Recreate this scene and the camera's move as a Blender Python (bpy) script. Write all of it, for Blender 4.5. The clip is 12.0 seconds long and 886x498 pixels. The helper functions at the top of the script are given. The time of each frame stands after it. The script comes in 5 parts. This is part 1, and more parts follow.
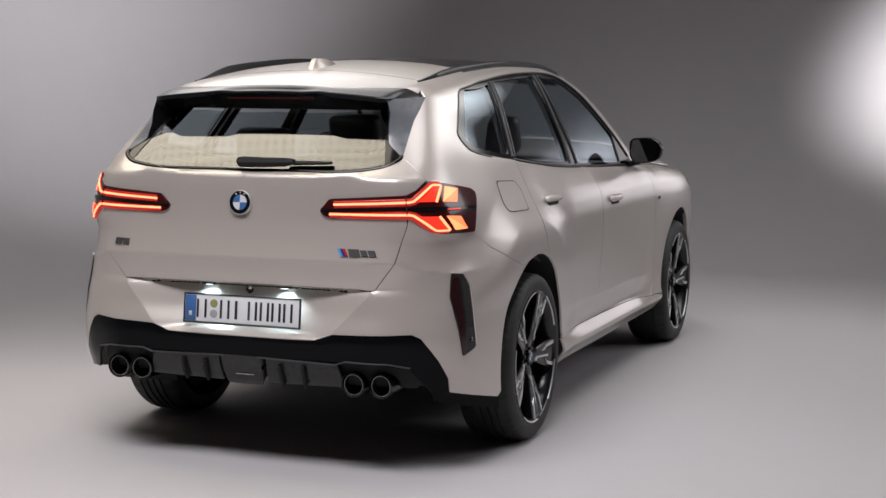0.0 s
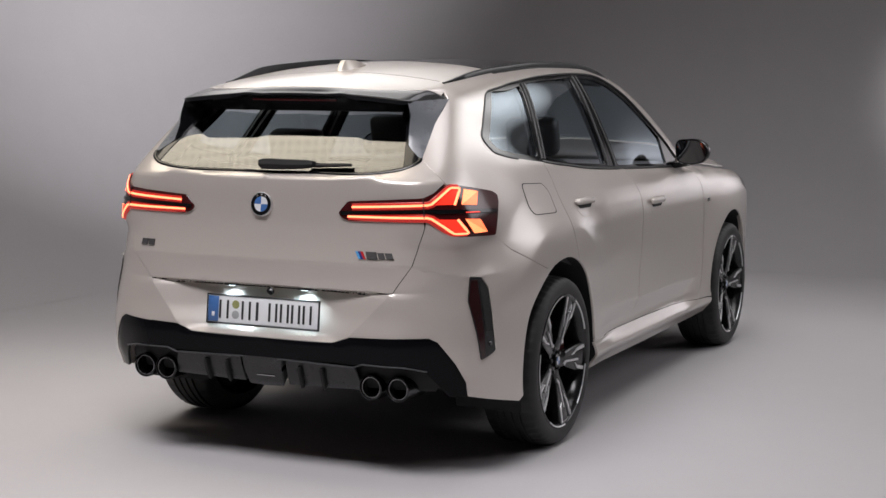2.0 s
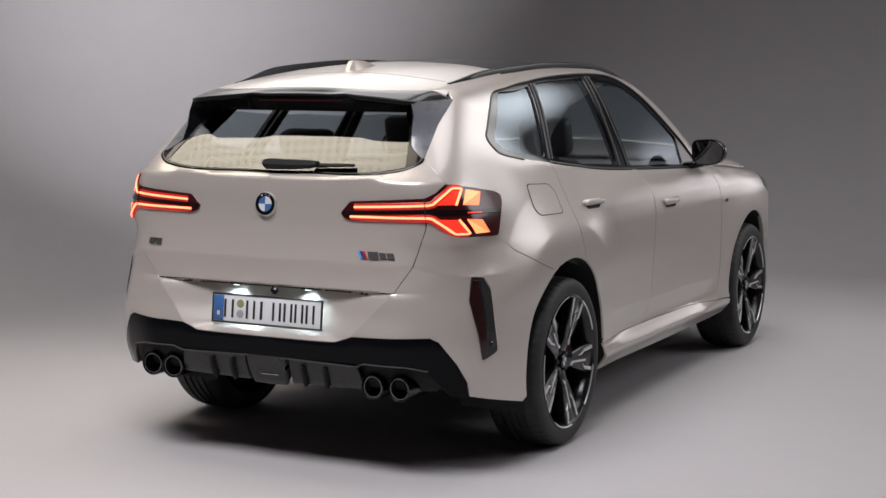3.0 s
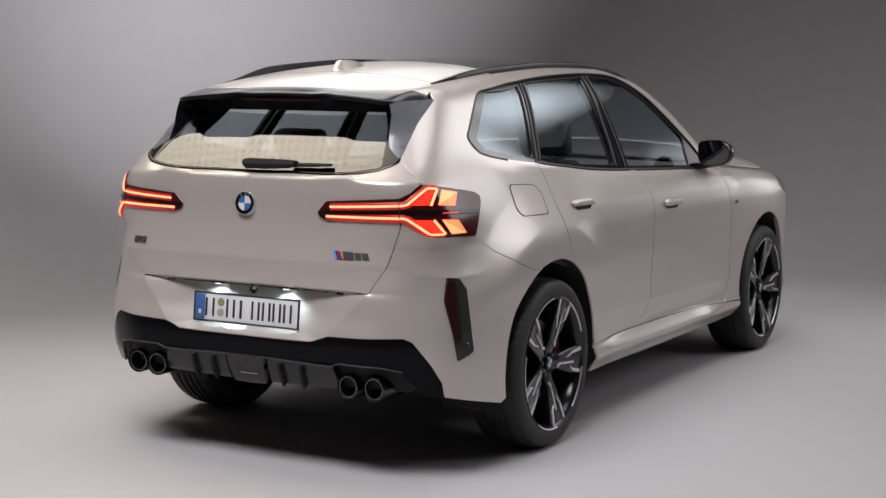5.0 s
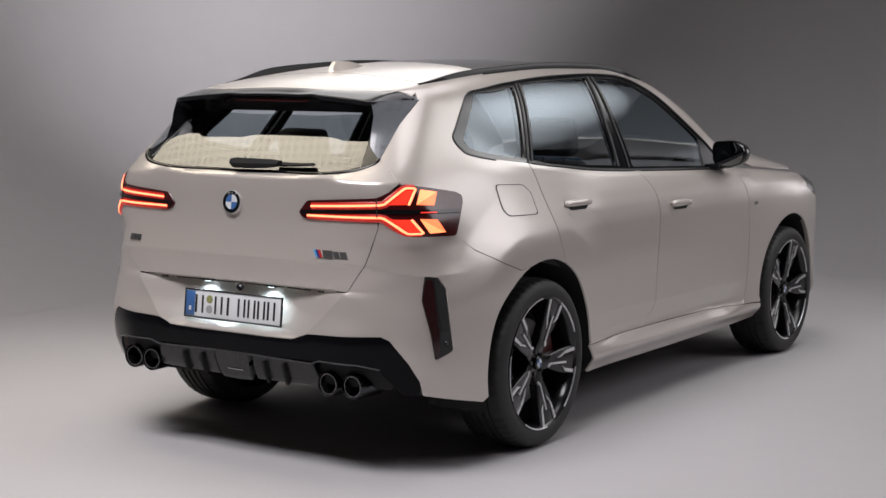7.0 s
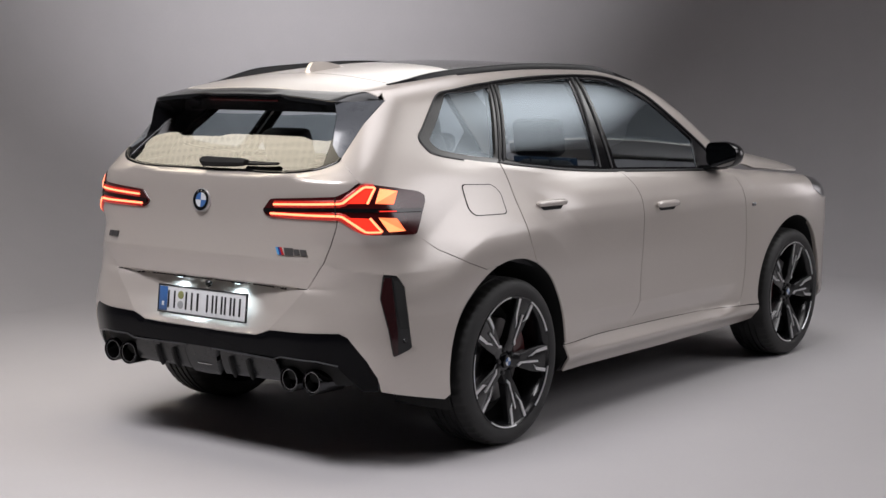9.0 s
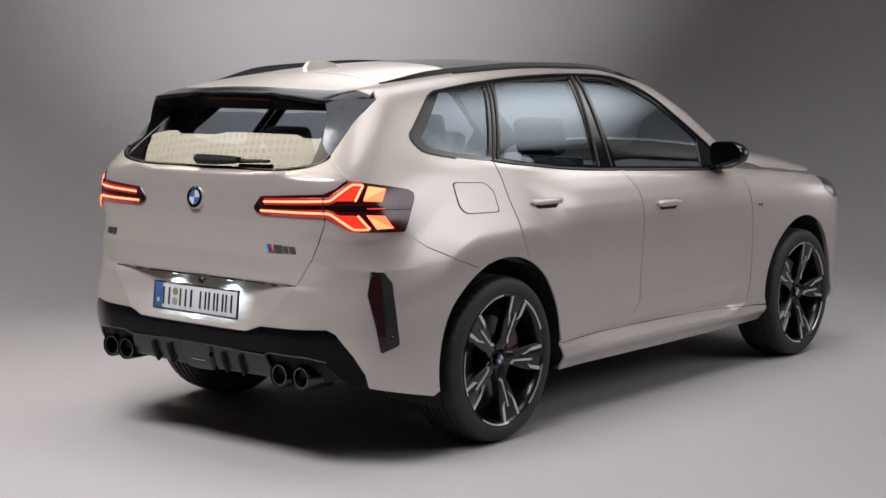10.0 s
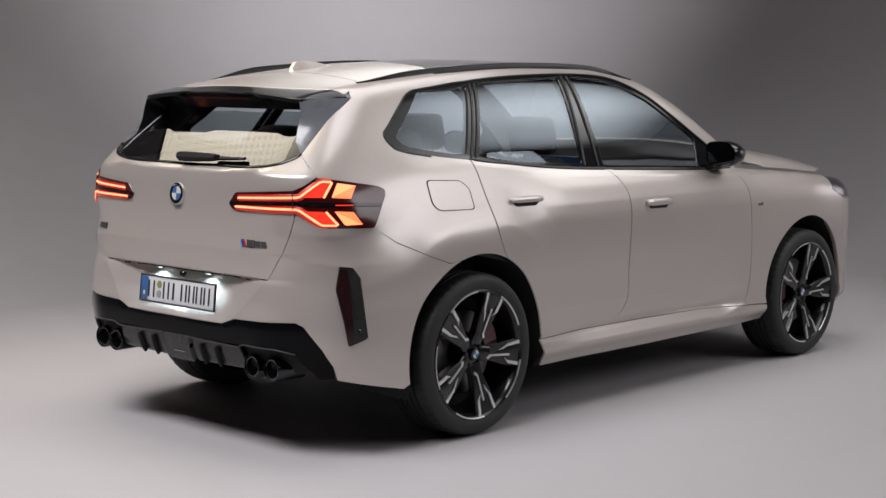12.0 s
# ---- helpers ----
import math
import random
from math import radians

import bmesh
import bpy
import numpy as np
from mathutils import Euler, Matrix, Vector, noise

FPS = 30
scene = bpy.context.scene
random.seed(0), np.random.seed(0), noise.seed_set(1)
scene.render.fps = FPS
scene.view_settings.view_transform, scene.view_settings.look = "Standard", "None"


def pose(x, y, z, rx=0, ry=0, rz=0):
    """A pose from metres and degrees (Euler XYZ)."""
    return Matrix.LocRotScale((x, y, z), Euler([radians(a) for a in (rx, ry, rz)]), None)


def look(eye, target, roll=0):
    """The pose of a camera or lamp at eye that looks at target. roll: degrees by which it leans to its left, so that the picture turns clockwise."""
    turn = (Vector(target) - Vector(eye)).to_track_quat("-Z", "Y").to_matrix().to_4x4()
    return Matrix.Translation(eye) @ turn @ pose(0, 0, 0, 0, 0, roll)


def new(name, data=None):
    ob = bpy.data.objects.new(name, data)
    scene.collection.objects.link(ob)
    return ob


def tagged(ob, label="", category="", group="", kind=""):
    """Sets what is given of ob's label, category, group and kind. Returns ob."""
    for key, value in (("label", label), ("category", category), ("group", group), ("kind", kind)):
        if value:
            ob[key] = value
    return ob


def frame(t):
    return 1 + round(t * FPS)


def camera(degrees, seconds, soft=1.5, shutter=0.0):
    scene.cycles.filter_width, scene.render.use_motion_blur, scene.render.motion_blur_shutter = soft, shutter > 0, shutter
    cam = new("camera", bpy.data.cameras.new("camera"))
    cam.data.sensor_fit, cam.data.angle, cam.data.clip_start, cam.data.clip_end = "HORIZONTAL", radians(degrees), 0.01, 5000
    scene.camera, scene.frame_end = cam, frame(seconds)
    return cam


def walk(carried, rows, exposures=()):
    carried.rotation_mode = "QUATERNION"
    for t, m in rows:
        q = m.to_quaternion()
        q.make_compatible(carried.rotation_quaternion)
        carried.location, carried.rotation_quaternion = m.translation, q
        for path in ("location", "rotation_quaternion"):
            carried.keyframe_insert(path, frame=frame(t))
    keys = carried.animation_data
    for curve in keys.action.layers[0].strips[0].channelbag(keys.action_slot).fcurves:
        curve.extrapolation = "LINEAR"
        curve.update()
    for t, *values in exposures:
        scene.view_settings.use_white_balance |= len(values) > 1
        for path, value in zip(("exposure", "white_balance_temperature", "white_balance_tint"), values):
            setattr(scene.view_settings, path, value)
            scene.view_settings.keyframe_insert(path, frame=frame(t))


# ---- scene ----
cam = camera(31.6, 12.0)
PATH = [
    (0, (-6.506, -2.994, 1.582), (-4.649, -2.283, 1.367), 0.3),
    (0.5, (-6.467, -3.054, 1.596), (-4.622, -2.314, 1.377), 0.4),
    (1, (-6.416, -3.123, 1.605), (-4.584, -2.352, 1.383), 0.3),
    (1.5, (-6.378, -3.195, 1.609), (-4.558, -2.395, 1.387), 0.3),
    (2, (-6.339, -3.296, 1.609), (-4.535, -2.461, 1.388), 0.3),
    (2.5, (-6.316, -3.388, 1.617), (-4.527, -2.522, 1.394), 0.2),
    (3, (-6.265, -3.473, 1.614), (-4.489, -2.58, 1.392), 0.3),
    (3.5, (-6.213, -3.561, 1.614), (-4.447, -2.648, 1.391), 0.3),
    (5.5, (-6.004, -3.937, 1.624), (-4.293, -2.926, 1.4), 0.3),
    (6, (-5.951, -4.068, 1.626), (-4.259, -3.025, 1.402), 0.2),
    (6.5, (-5.899, -4.172, 1.634), (-4.224, -3.102, 1.408), 0.4),
    (7, (-5.825, -4.285, 1.627), (-4.17, -3.185, 1.402), 0.3),
    (9, (-5.572, -4.767, 1.634), (-3.986, -3.569, 1.408), 0.4),
    (9.5, (-5.506, -4.886, 1.631), (-3.942, -3.66, 1.405), 0.4),
    (10, (-5.434, -4.999, 1.622), (-3.891, -3.747, 1.398), 0.4),
    (10.5, (-5.367, -5.12, 1.635), (-3.843, -3.845, 1.408), 0.4),
    (11, (-5.299, -5.24, 1.633), (-3.794, -3.942, 1.407), 0.4),
    (11.5, (-5.246, -5.367, 1.621), (-3.761, -4.047, 1.398), 0.4),
    (12, (-5.183, -5.501, 1.619), (-3.723, -4.153, 1.396), 0.4),
]
walk(cam, [(t, look(eye, target, roll)) for t, eye, target, roll in PATH])

# ---------------------------------------------------------------- light
world = bpy.data.worlds.new("studio")
world.use_nodes = True
world.node_tree.nodes["Background"].inputs[0].default_value = (0.9, 0.92, 1.0, 1)
world.node_tree.nodes["Background"].inputs[1].default_value = 0.06
scene.world = world


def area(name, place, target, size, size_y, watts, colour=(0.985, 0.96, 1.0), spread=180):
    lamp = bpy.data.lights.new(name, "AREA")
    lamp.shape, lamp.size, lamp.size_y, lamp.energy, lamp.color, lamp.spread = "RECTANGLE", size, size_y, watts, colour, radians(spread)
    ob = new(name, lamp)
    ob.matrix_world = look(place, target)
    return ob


def spot(name, place, target, watts, degrees, soft=0.4, blend=1.0, colour=(1, 0.97, 1.0)):
    lamp = bpy.data.lights.new(name, "SPOT")
    lamp.energy, lamp.spot_size, lamp.spot_blend, lamp.shadow_soft_size, lamp.color = watts, radians(degrees), blend, soft, colour
    ob = new(name, lamp)
    ob.matrix_world = look(place, target)
    return ob


# Three unseen fill lamps, added to bring up the car and floor.
area("ceiling_fill", (2.3, -1.1, 5.8), (2.3, -1.1, 0), 5.0, 4.0, 95, spread=135)
area("side_fill", (4.8, -6.4, 4.1), (1.3, -0.9, 0.9), 5.2, 3.0, 35, spread=84)
area("rear_fill", (-3.55, -0.2, 6.3), (-1.2, 0, 0.5), 5.0, 3.0, 214, spread=98)
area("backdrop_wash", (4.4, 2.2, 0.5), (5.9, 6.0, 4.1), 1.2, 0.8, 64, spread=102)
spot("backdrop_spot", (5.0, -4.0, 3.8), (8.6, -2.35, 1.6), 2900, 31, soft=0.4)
# ---------------------------------------------------------------- materials
def material(name, colour, rough=0.5, metal=0.0, coat=0.0, coat_rough=0.03, emit=None, glow=0.0, bump=0.0, scale=40.0, vary=0.0, stretch=(1, 1, 1), rough_vary=0.0):
    m = bpy.data.materials.new(name)
    m.use_nodes = True
    n, l = m.node_tree.nodes, m.node_tree.links
    b = n["Principled BSDF"]
    b.inputs["Base Color"].default_value = (*colour, 1)
    b.inputs["Roughness"].default_value, b.inputs["Metallic"].default_value = rough, metal
    b.inputs["Coat Weight"].default_value, b.inputs["Coat Roughness"].default_value = coat, coat_rough
    if emit:
        b.inputs["Emission Color"].default_value, b.inputs["Emission Strength"].default_value = (*emit, 1), glow
    if bump or vary or rough_vary:
        where = n.new("ShaderNodeTexCoord")
        turn = n.new("ShaderNodeMapping")
        turn.inputs["Scale"].default_value = stretch
        l.new(where.outputs["Object"], turn.inputs["Vector"])
        fine = n.new("ShaderNodeTexNoise")
        fine.inputs["Scale"].default_value, fine.inputs["Detail"].default_value = scale, 6
        coarse = n.new("ShaderNodeTexNoise")
        coarse.inputs["Scale"].default_value, coarse.inputs["Detail"].default_value = scale / 14, 4
        for t in (fine, coarse):
            l.new(turn.outputs["Vector"], t.inputs["Vector"])
        both = n.new("ShaderNodeMath")
        both.operation = "ADD"
        l.new(fine.outputs["Fac"], both.inputs[0])
        l.new(coarse.outputs["Fac"], both.inputs[1])
        if vary:
            ramp = n.new("ShaderNodeMapRange")
            ramp.inputs["From Min"].default_value, ramp.inputs["From Max"].default_value = 0.6, 1.4
            ramp.inputs["To Min"].default_value, ramp.inputs["To Max"].default_value = 1 - vary, 1 + vary
            l.new(both.outputs[0], ramp.inputs["Value"])
            tint = n.new("ShaderNodeVectorMath")
            tint.operation = "SCALE"
            tint.inputs[0].default_value = colour
            l.new(ramp.outputs[0], tint.inputs["Scale"])
            l.new(tint.outputs[0], b.inputs["Base Color"])
        if rough_vary:
            rr = n.new("ShaderNodeMapRange")
            rr.inputs["From Min"].default_value, rr.inputs["From Max"].default_value = 0.6, 1.4
            rr.inputs["To Min"].default_value, rr.inputs["To Max"].default_value = max(rough - rough_vary, 0), rough + rough_vary
            l.new(both.outputs[0], rr.inputs["Value"])
            l.new(rr.outputs[0], b.inputs["Roughness"])
        if bump:
            relief = n.new("ShaderNodeBump")
            relief.inputs["Strength"].default_value, relief.inputs["Distance"].default_value = 1.0, bump
            l.new(fine.outputs["Fac"], relief.inputs["Height"])
            l.new(relief.outputs[0], b.inputs["Normal"])
    return m


def glass(name, tint, gloss, ior):
    m = bpy.data.materials.new(name)
    m.use_nodes = True
    n, l = m.node_tree.nodes, m.node_tree.links
    n.remove(n["Principled BSDF"])
    clear, shine, mix, facing = n.new("ShaderNodeBsdfTransparent"), n.new("ShaderNodeBsdfGlossy"), n.new("ShaderNodeMixShader"), n.new("ShaderNodeLayerWeight")
    base = ((ior - 1) / (ior + 1)) ** 2
    power, gain = n.new("ShaderNodeMath"), n.new("ShaderNodeMath")
    power.operation, gain.operation = "POWER", "MULTIPLY_ADD"
    power.inputs[1].default_value, gain.inputs[1].default_value, gain.inputs[2].default_value = 5.0, 1 - base, base
    clear.inputs[0].default_value = (*tint, 1)
    shine.inputs["Roughness"].default_value = 0.015
    shine.inputs["Color"].default_value = (*gloss, 1)
    facing.inputs["Blend"].default_value = 0.5
    l.new(facing.outputs["Facing"], power.inputs[0])
    l.new(power.outputs[0], gain.inputs[0])
    l.new(gain.outputs[0], mix.inputs[0])
    l.new(clear.outputs[0], mix.inputs[1])
    l.new(shine.outputs[0], mix.inputs[2])
    l.new(mix.outputs[0], n["Material Output"].inputs[0])
    return m


PAINT = material("pearl_paint", (0.540, 0.490, 0.450), rough=0.35, metal=0.33, coat=1.0, coat_rough=0.15, bump=0.00002, scale=900, vary=0.012)
PAINT.node_tree.nodes["Principled BSDF"].inputs["Coat IOR"].default_value = 1.58
GLOSS = material("gloss_black", (0.006, 0.006, 0.007), rough=0.10, rough_vary=0.03, scale=30)
PIANO = material("piano_black_apron", (0.004, 0.004, 0.005), rough=0.07, rough_vary=0.02, scale=30)
PIANO.node_tree.nodes["Principled BSDF"].inputs["Specular IOR Level"].default_value = 0.09
# Grey paints the light mirrored on the outside of the gloss black fins.
FIN = material("fin_mirrored_grey", (0.14, 0.148, 0.163), rough=0.28, coat=0.4, rough_vary=0.02, scale=300)
SPOILER = material("lacquered_spoiler_black", (0.010, 0.0105, 0.012), rough=0.25, coat=0.6, coat_rough=0.10, rough_vary=0.02, scale=60)
SPOILER.node_tree.nodes["Principled BSDF"].inputs["Specular IOR Level"].default_value = 0.15
GLOWBAND = material("dim_red_glow", (0.3, 0.02, 0.015), rough=0.3, emit=(1.0, 0.022, 0.012), glow=0.30, vary=0.2, scale=60)
RAIL = material("rail_black", (0.005, 0.005, 0.006), rough=0.34, rough_vary=0.03, scale=60)
RAIL.node_tree.nodes["Principled BSDF"].inputs["Specular IOR Level"].default_value = 0.22
SATIN = material("satin_black", (0.014, 0.014, 0.015), rough=0.42, bump=0.00004, scale=500, rough_vary=0.06)
DARK = material("flat_black", (0.006, 0.006, 0.006), rough=0.8, vary=0.1, scale=60)
RUBBER = material("tyre_rubber", (0.017, 0.017, 0.017), rough=0.62, bump=0.00015, scale=260, vary=0.18, rough_vary=0.08)
SILVER = material("machined_alloy", (0.74, 0.74, 0.75), rough=0.34, metal=0.85, bump=0.00003, scale=700, rough_vary=0.06)
ALLOY = material("black_alloy", (0.010, 0.010, 0.011), rough=0.20, rough_vary=0.05, scale=50)
CHROME = material("dark_chrome", (0.34, 0.34, 0.35), rough=0.14, metal=1.0, rough_vary=0.04, scale=80)
BADGE = material("satin_badge_chrome", (0.13, 0.125, 0.125), rough=0.40, metal=0.7, rough_vary=0.05, scale=80)
PIPE = material("black_chrome", (0.055, 0.055, 0.058), rough=0.22, metal=1.0, rough_vary=0.04, scale=80)
STEEL = material("brake_steel", (0.22, 0.21, 0.21), rough=0.35, metal=1.0, bump=0.00005, scale=300, rough_vary=0.08)
RED = material("red_caliper", (0.075, 0.006, 0.007), rough=0.3, coat=0.5, vary=0.05, scale=60)
LENS = material("smoked_red_lens", (0.050, 0.006, 0.007), rough=0.16, coat=0.2, vary=0.1, scale=120)
REFLECTOR = material("red_reflector", (0.024, 0.007, 0.008), rough=0.20, coat=0.4, bump=0.0002, scale=700)
STRIP = material("light_strip", (0.9, 0.25, 0.15), emit=(1.0, 0.20, 0.085), glow=3.2)
GLOW = material("red_glow_field", (0.5, 0.03, 0.02), rough=0.3, emit=(1.0, 0.028, 0.012), glow=1.1, vary=0.2, scale=90)
AMBER = material("amber_field", (0.8, 0.2, 0.1), rough=0.35, emit=(1.0, 0.16, 0.045), glow=1.6, vary=0.15, scale=140)
AMBER2 = material("amber_field_bright", (0.85, 0.3, 0.15), rough=0.35, emit=(1.0, 0.24, 0.08), glow=1.9, vary=0.15, scale=140)
APRON = material("grey_apron_plastic", (0.014, 0.015, 0.016), rough=0.30, bump=0.00005, scale=400, rough_vary=0.06)
GLINT_GREY = material("apron_glint_grey", (0.045, 0.046, 0.05), rough=0.3, vary=0.1, scale=60)
MIRROR = material("mirror_silver", (0.35, 0.36, 0.38), rough=0.02, metal=1.0, rough_vary=0.01, scale=20)
LED = material("plate_led", (0.9, 0.95, 1.0), emit=(0.75, 0.92, 1.0), glow=4.0)
WHITE = material("plate_white", (0.72, 0.73, 0.74), rough=0.35, bump=0.00005, scale=400, vary=0.03)
INK = material("plate_ink", (0.01, 0.01, 0.012), rough=0.5, vary=0.1, scale=100)
BLUE = material("enamel_blue", (0.05, 0.13, 0.33), rough=0.3, vary=0.05, scale=100)
PALE = material("enamel_white", (0.62, 0.63, 0.65), rough=0.3, vary=0.03, scale=100)
LEATHER = material("dark_leather", (0.02, 0.019, 0.019), rough=0.5, bump=0.0004, scale=220, vary=0.15)
TRIMGREY = material("cabin_plastic", (0.03, 0.03, 0.032), rough=0.6, bump=0.0003, scale=300, vary=0.1)
HEADLINER = material("headliner_cloth", (0.02, 0.02, 0.021), rough=0.9, bump=0.0003, scale=500, vary=0.1)
WINDOW = glass("window_glass", (0.72, 0.79, 0.83), (0.80, 0.91, 1.0), 1.95)
TINTED = glass("tinted_glass", (0.55, 0.60, 0.62), (1.0, 1.0, 1.0), 2.15)
SCREEN = material("cabin_screen", (0.01, 0.012, 0.02), rough=0.1, emit=(0.05, 0.12, 0.25), glow=0.08)
STUDIO = material("painted_studio_grey", (0.45, 0.435, 0.44), rough=0.75, bump=0.0003, scale=60, vary=0.03, rough_vary=0.06)

def curve(xs, ys):
    """A smooth monotone curve through knots, as a vectorised function."""
    xs, ys = np.array(xs, float), np.array(ys, float)
    h = np.diff(xs)
    d = np.diff(ys) / h
    m = np.concatenate(([d[0]], np.where(d[:-1] * d[1:] > 0, 2 * d[:-1] * d[1:] / np.where(d[:-1] + d[1:] == 0, 1, d[:-1] + d[1:]), 0), [d[-1]]))

    def at(x):
        x = np.clip(np.asarray(x, float), xs[0], xs[-1])
        i = np.clip(np.searchsorted(xs, x) - 1, 0, len(h) - 1)
        t = (x - xs[i]) / h[i]
        a, b = ys[i], ys[i + 1]
        return (a * (1 + 2 * t) * (1 - t) ** 2 + m[i] * h[i] * t * (1 - t) ** 2 + b * t * t * (3 - 2 * t) + m[i + 1] * h[i] * t * t * (t - 1))
    return at


def smax(a, b, r):
    r = 1.5 * r
    h = np.maximum(r - np.abs(a - b), 0) / r
    return np.maximum(a, b) + h * h * h * r / 6


def step(a, b, x):
    t = np.clip((x - a) / (b - a), 0, 1)
    return t * t * (3 - 2 * t)


# half width of the body by height, amidships, then by length
SIDE_Z = curve([0.20, 0.27, 0.33, 0.36, 0.386, 0.45, 0.60, 0.80, 0.92, 1.00, 1.06, 1.12, 1.17, 1.24],
               [0.84, 0.888, 0.927, 0.924, 0.917, 0.915, 0.918, 0.93, 0.932, 0.922, 0.900, 0.866, 0.835, 0.800])
GLASS_Z = curve([1.00, 1.17, 1.26, 1.35, 1.43, 1.50, 1.62, 1.75], [0.905, 0.833, 0.797, 0.7545, 0.7150, 0.6770, 0.602, 0.52])
SIDE_X = curve([-1.1, -0.75, -0.45, -0.2, 0.3, 1.2, 2.2, 2.9, 3.3, 3.8], [-0.135, -0.070, -0.036, -0.008, 0.0, 0.0, 0.004, 0.0, -0.022, -0.12])
TOP_X = curve([-1.0, -0.7, -0.4, 0.0, 0.6, 1.2, 1.8, 2.4, 3.2], [-0.13, -0.085, -0.048, -0.015, 0.0, 0.0, -0.02, -0.05, -0.05])
BELT_X = curve([-0.9, -0.5, -0.28, 0.1, 0.5, 0.95, 2.0, 2.6, 3.7], [1.32, 1.30, 1.283, 1.235, 1.19, 1.160, 1.115, 1.09, 1.0])
REAR_Z = curve([0.20, 0.30, 0.36, 0.44, 0.55, 0.66, 0.743, 0.757, 0.858, 0.866, 0.874, 0.95, 1.03, 1.09, 1.14, 1.197, 1.205, 1.2085, 1.2120, 1.2155, 1.25, 1.285, 1.34, 1.40, 1.455, 1.485, 1.510, 1.60],
               [-0.82, -0.87, -0.935, -0.966, -0.982, -0.957, -0.9440, -0.9330, -0.9585, -0.9620, -0.9600, -0.9430, -0.9325, -0.9310, -0.9325, -0.9290, -0.9220, -0.914, -0.8935, -0.8895, -0.851, -0.812, -0.750, -0.682, -0.620, -0.66, -0.730, -0.76])
REAR2_Z = curve([0.20, 0.30, 0.36, 0.44, 0.55, 0.66, 0.70, 0.745, 0.80, 0.858, 0.866, 0.874, 0.95, 1.03, 1.09, 1.14, 1.18, 1.2125, 1.25, 1.285, 1.34, 1.40, 1.50, 1.62],
                [-0.82, -0.87, -0.905, -0.944, -0.958, -0.9490, -0.9455, -0.9440, -0.9475, -0.9585, -0.9620, -0.9600, -0.9430, -0.9325, -0.9310, -0.9310, -0.9260, -0.893, -0.851, -0.812, -0.750, -0.682, -0.570, -0.43])
ROOF_X = curve([-1.0, -0.7, -0.45, -0.2, 0.2, 0.7, 1.2, 1.6, 1.9, 2.2, 2.42, 2.7, 3.1, 3.4, 3.6, 3.75], [1.49, 1.545, 1.598, 1.632, 1.669, 1.689, 1.678, 1.627, 1.52, 1.37, 1.250, 1.217, 1.165, 1.110, 1.03, 0.85])
ROOF_C = curve([-1, -0.7, -0.4, 0.2, 0.7, 1.2, 1.7, 2.3, 2.6, 4], [0.09, 0.11, 0.135, 0.125, 0.10, 0.085, 0.075, 0.13, 0.07, 0.07])


NOSE_Z = curve([0.1, 0.4, 0.7, 0.95, 1.1], [3.60, 3.74, 3.77, 3.73, 3.62])


def side_of(x, z):
    """Half width of the body at (x, z)."""
    belt = BELT_X(x)
    rise = belt - 1.16
    # shoulders follow the rising belt line
    zz = np.where(z > 0.85, 0.85 + (z - 0.85) * (0.31 / (0.31 + 0.15 * rise)), z)
    tail = step(-0.16, -0.42, x)
    zz = zz + tail * np.maximum(0.64 - zz, 0)
    low = SIDE_Z(zz) + SIDE_X(x) + 0.007 * tail * step(0.66, 0.42, z)
    glass = GLASS_Z(z) + TOP_X(x)
    wide = 0.10 * step(-0.28, -0.48, x)
    mix = step(belt - 0.03 - wide, belt + 0.02 + wide, z)
    side = low * (1 - mix) + glass * mix
    # haunch over the rear wheel, flares round both arches
    haunch = 0.015 * np.exp(-((x + 0.02) / 0.46) ** 2) * np.exp(-((z - 0.82) / 0.13) ** 2) - 0.016 * np.exp(-((x + 0.12) / 0.46) ** 2) * np.exp(-((z - 1.04) / 0.09) ** 2)
    for cx, push in ((0.0, 0.014), (2.865, 0.020)):
        r = np.hypot(x - cx, (z - 0.37))
        haunch = haunch + push * step(0.80, 0.43, r) * step(0.15, 0.40 if cx else 0.25, z)
    side = side + haunch + 0.026 * step(1.00, 0.64, z) * step(-0.1, -0.5, x)
    # doors hollow out a little below the handles
    edge = 0.505 - 0.012 * (x - 1.1)
    low_edge = 0.386 - 0.022 * np.clip((x - 1.8) / 0.34, 0, 1)
    side = side - 0.028 * step(0.40, 0.95, x) * step(2.28, 2.06, x + 0.5 * (edge - z)) * np.clip((edge - z) / 0.085, 0, 1) * np.clip((z - low_edge + 0.055) / 0.055, 0, 1)
    return side


def softened(x0, dx, nx, z0, dz, nz):
    """The half width as a smooth cubic patch through a coarse grid."""
    table = side_of(*np.meshgrid(x0 + dx * np.arange(nx), z0 + dz * np.arange(nz), indexing="ij"))

    def weights(t):
        return ((1 - t) ** 3 / 6, (3 * t ** 3 - 6 * t * t + 4) / 6, (-3 * t ** 3 + 3 * t * t + 3 * t + 1) / 6, t ** 3 / 6)

    def at(x, z):
        a, b = np.clip((x - x0) / dx, 1, nx - 2.001), np.clip((z - z0) / dz, 1, nz - 2.001)
        i, j = np.floor(a).astype(int), np.floor(b).astype(int)
        wa, wb = weights(a - i), weights(b - j)
        return sum(wa[m] * wb[n] * table[i + m - 1, j + n - 1] for m in range(4) for n in range(4))
    return at


SOFT_SIDE = softened(-1.50, 0.15, 17, 0.60, 0.085, 17)


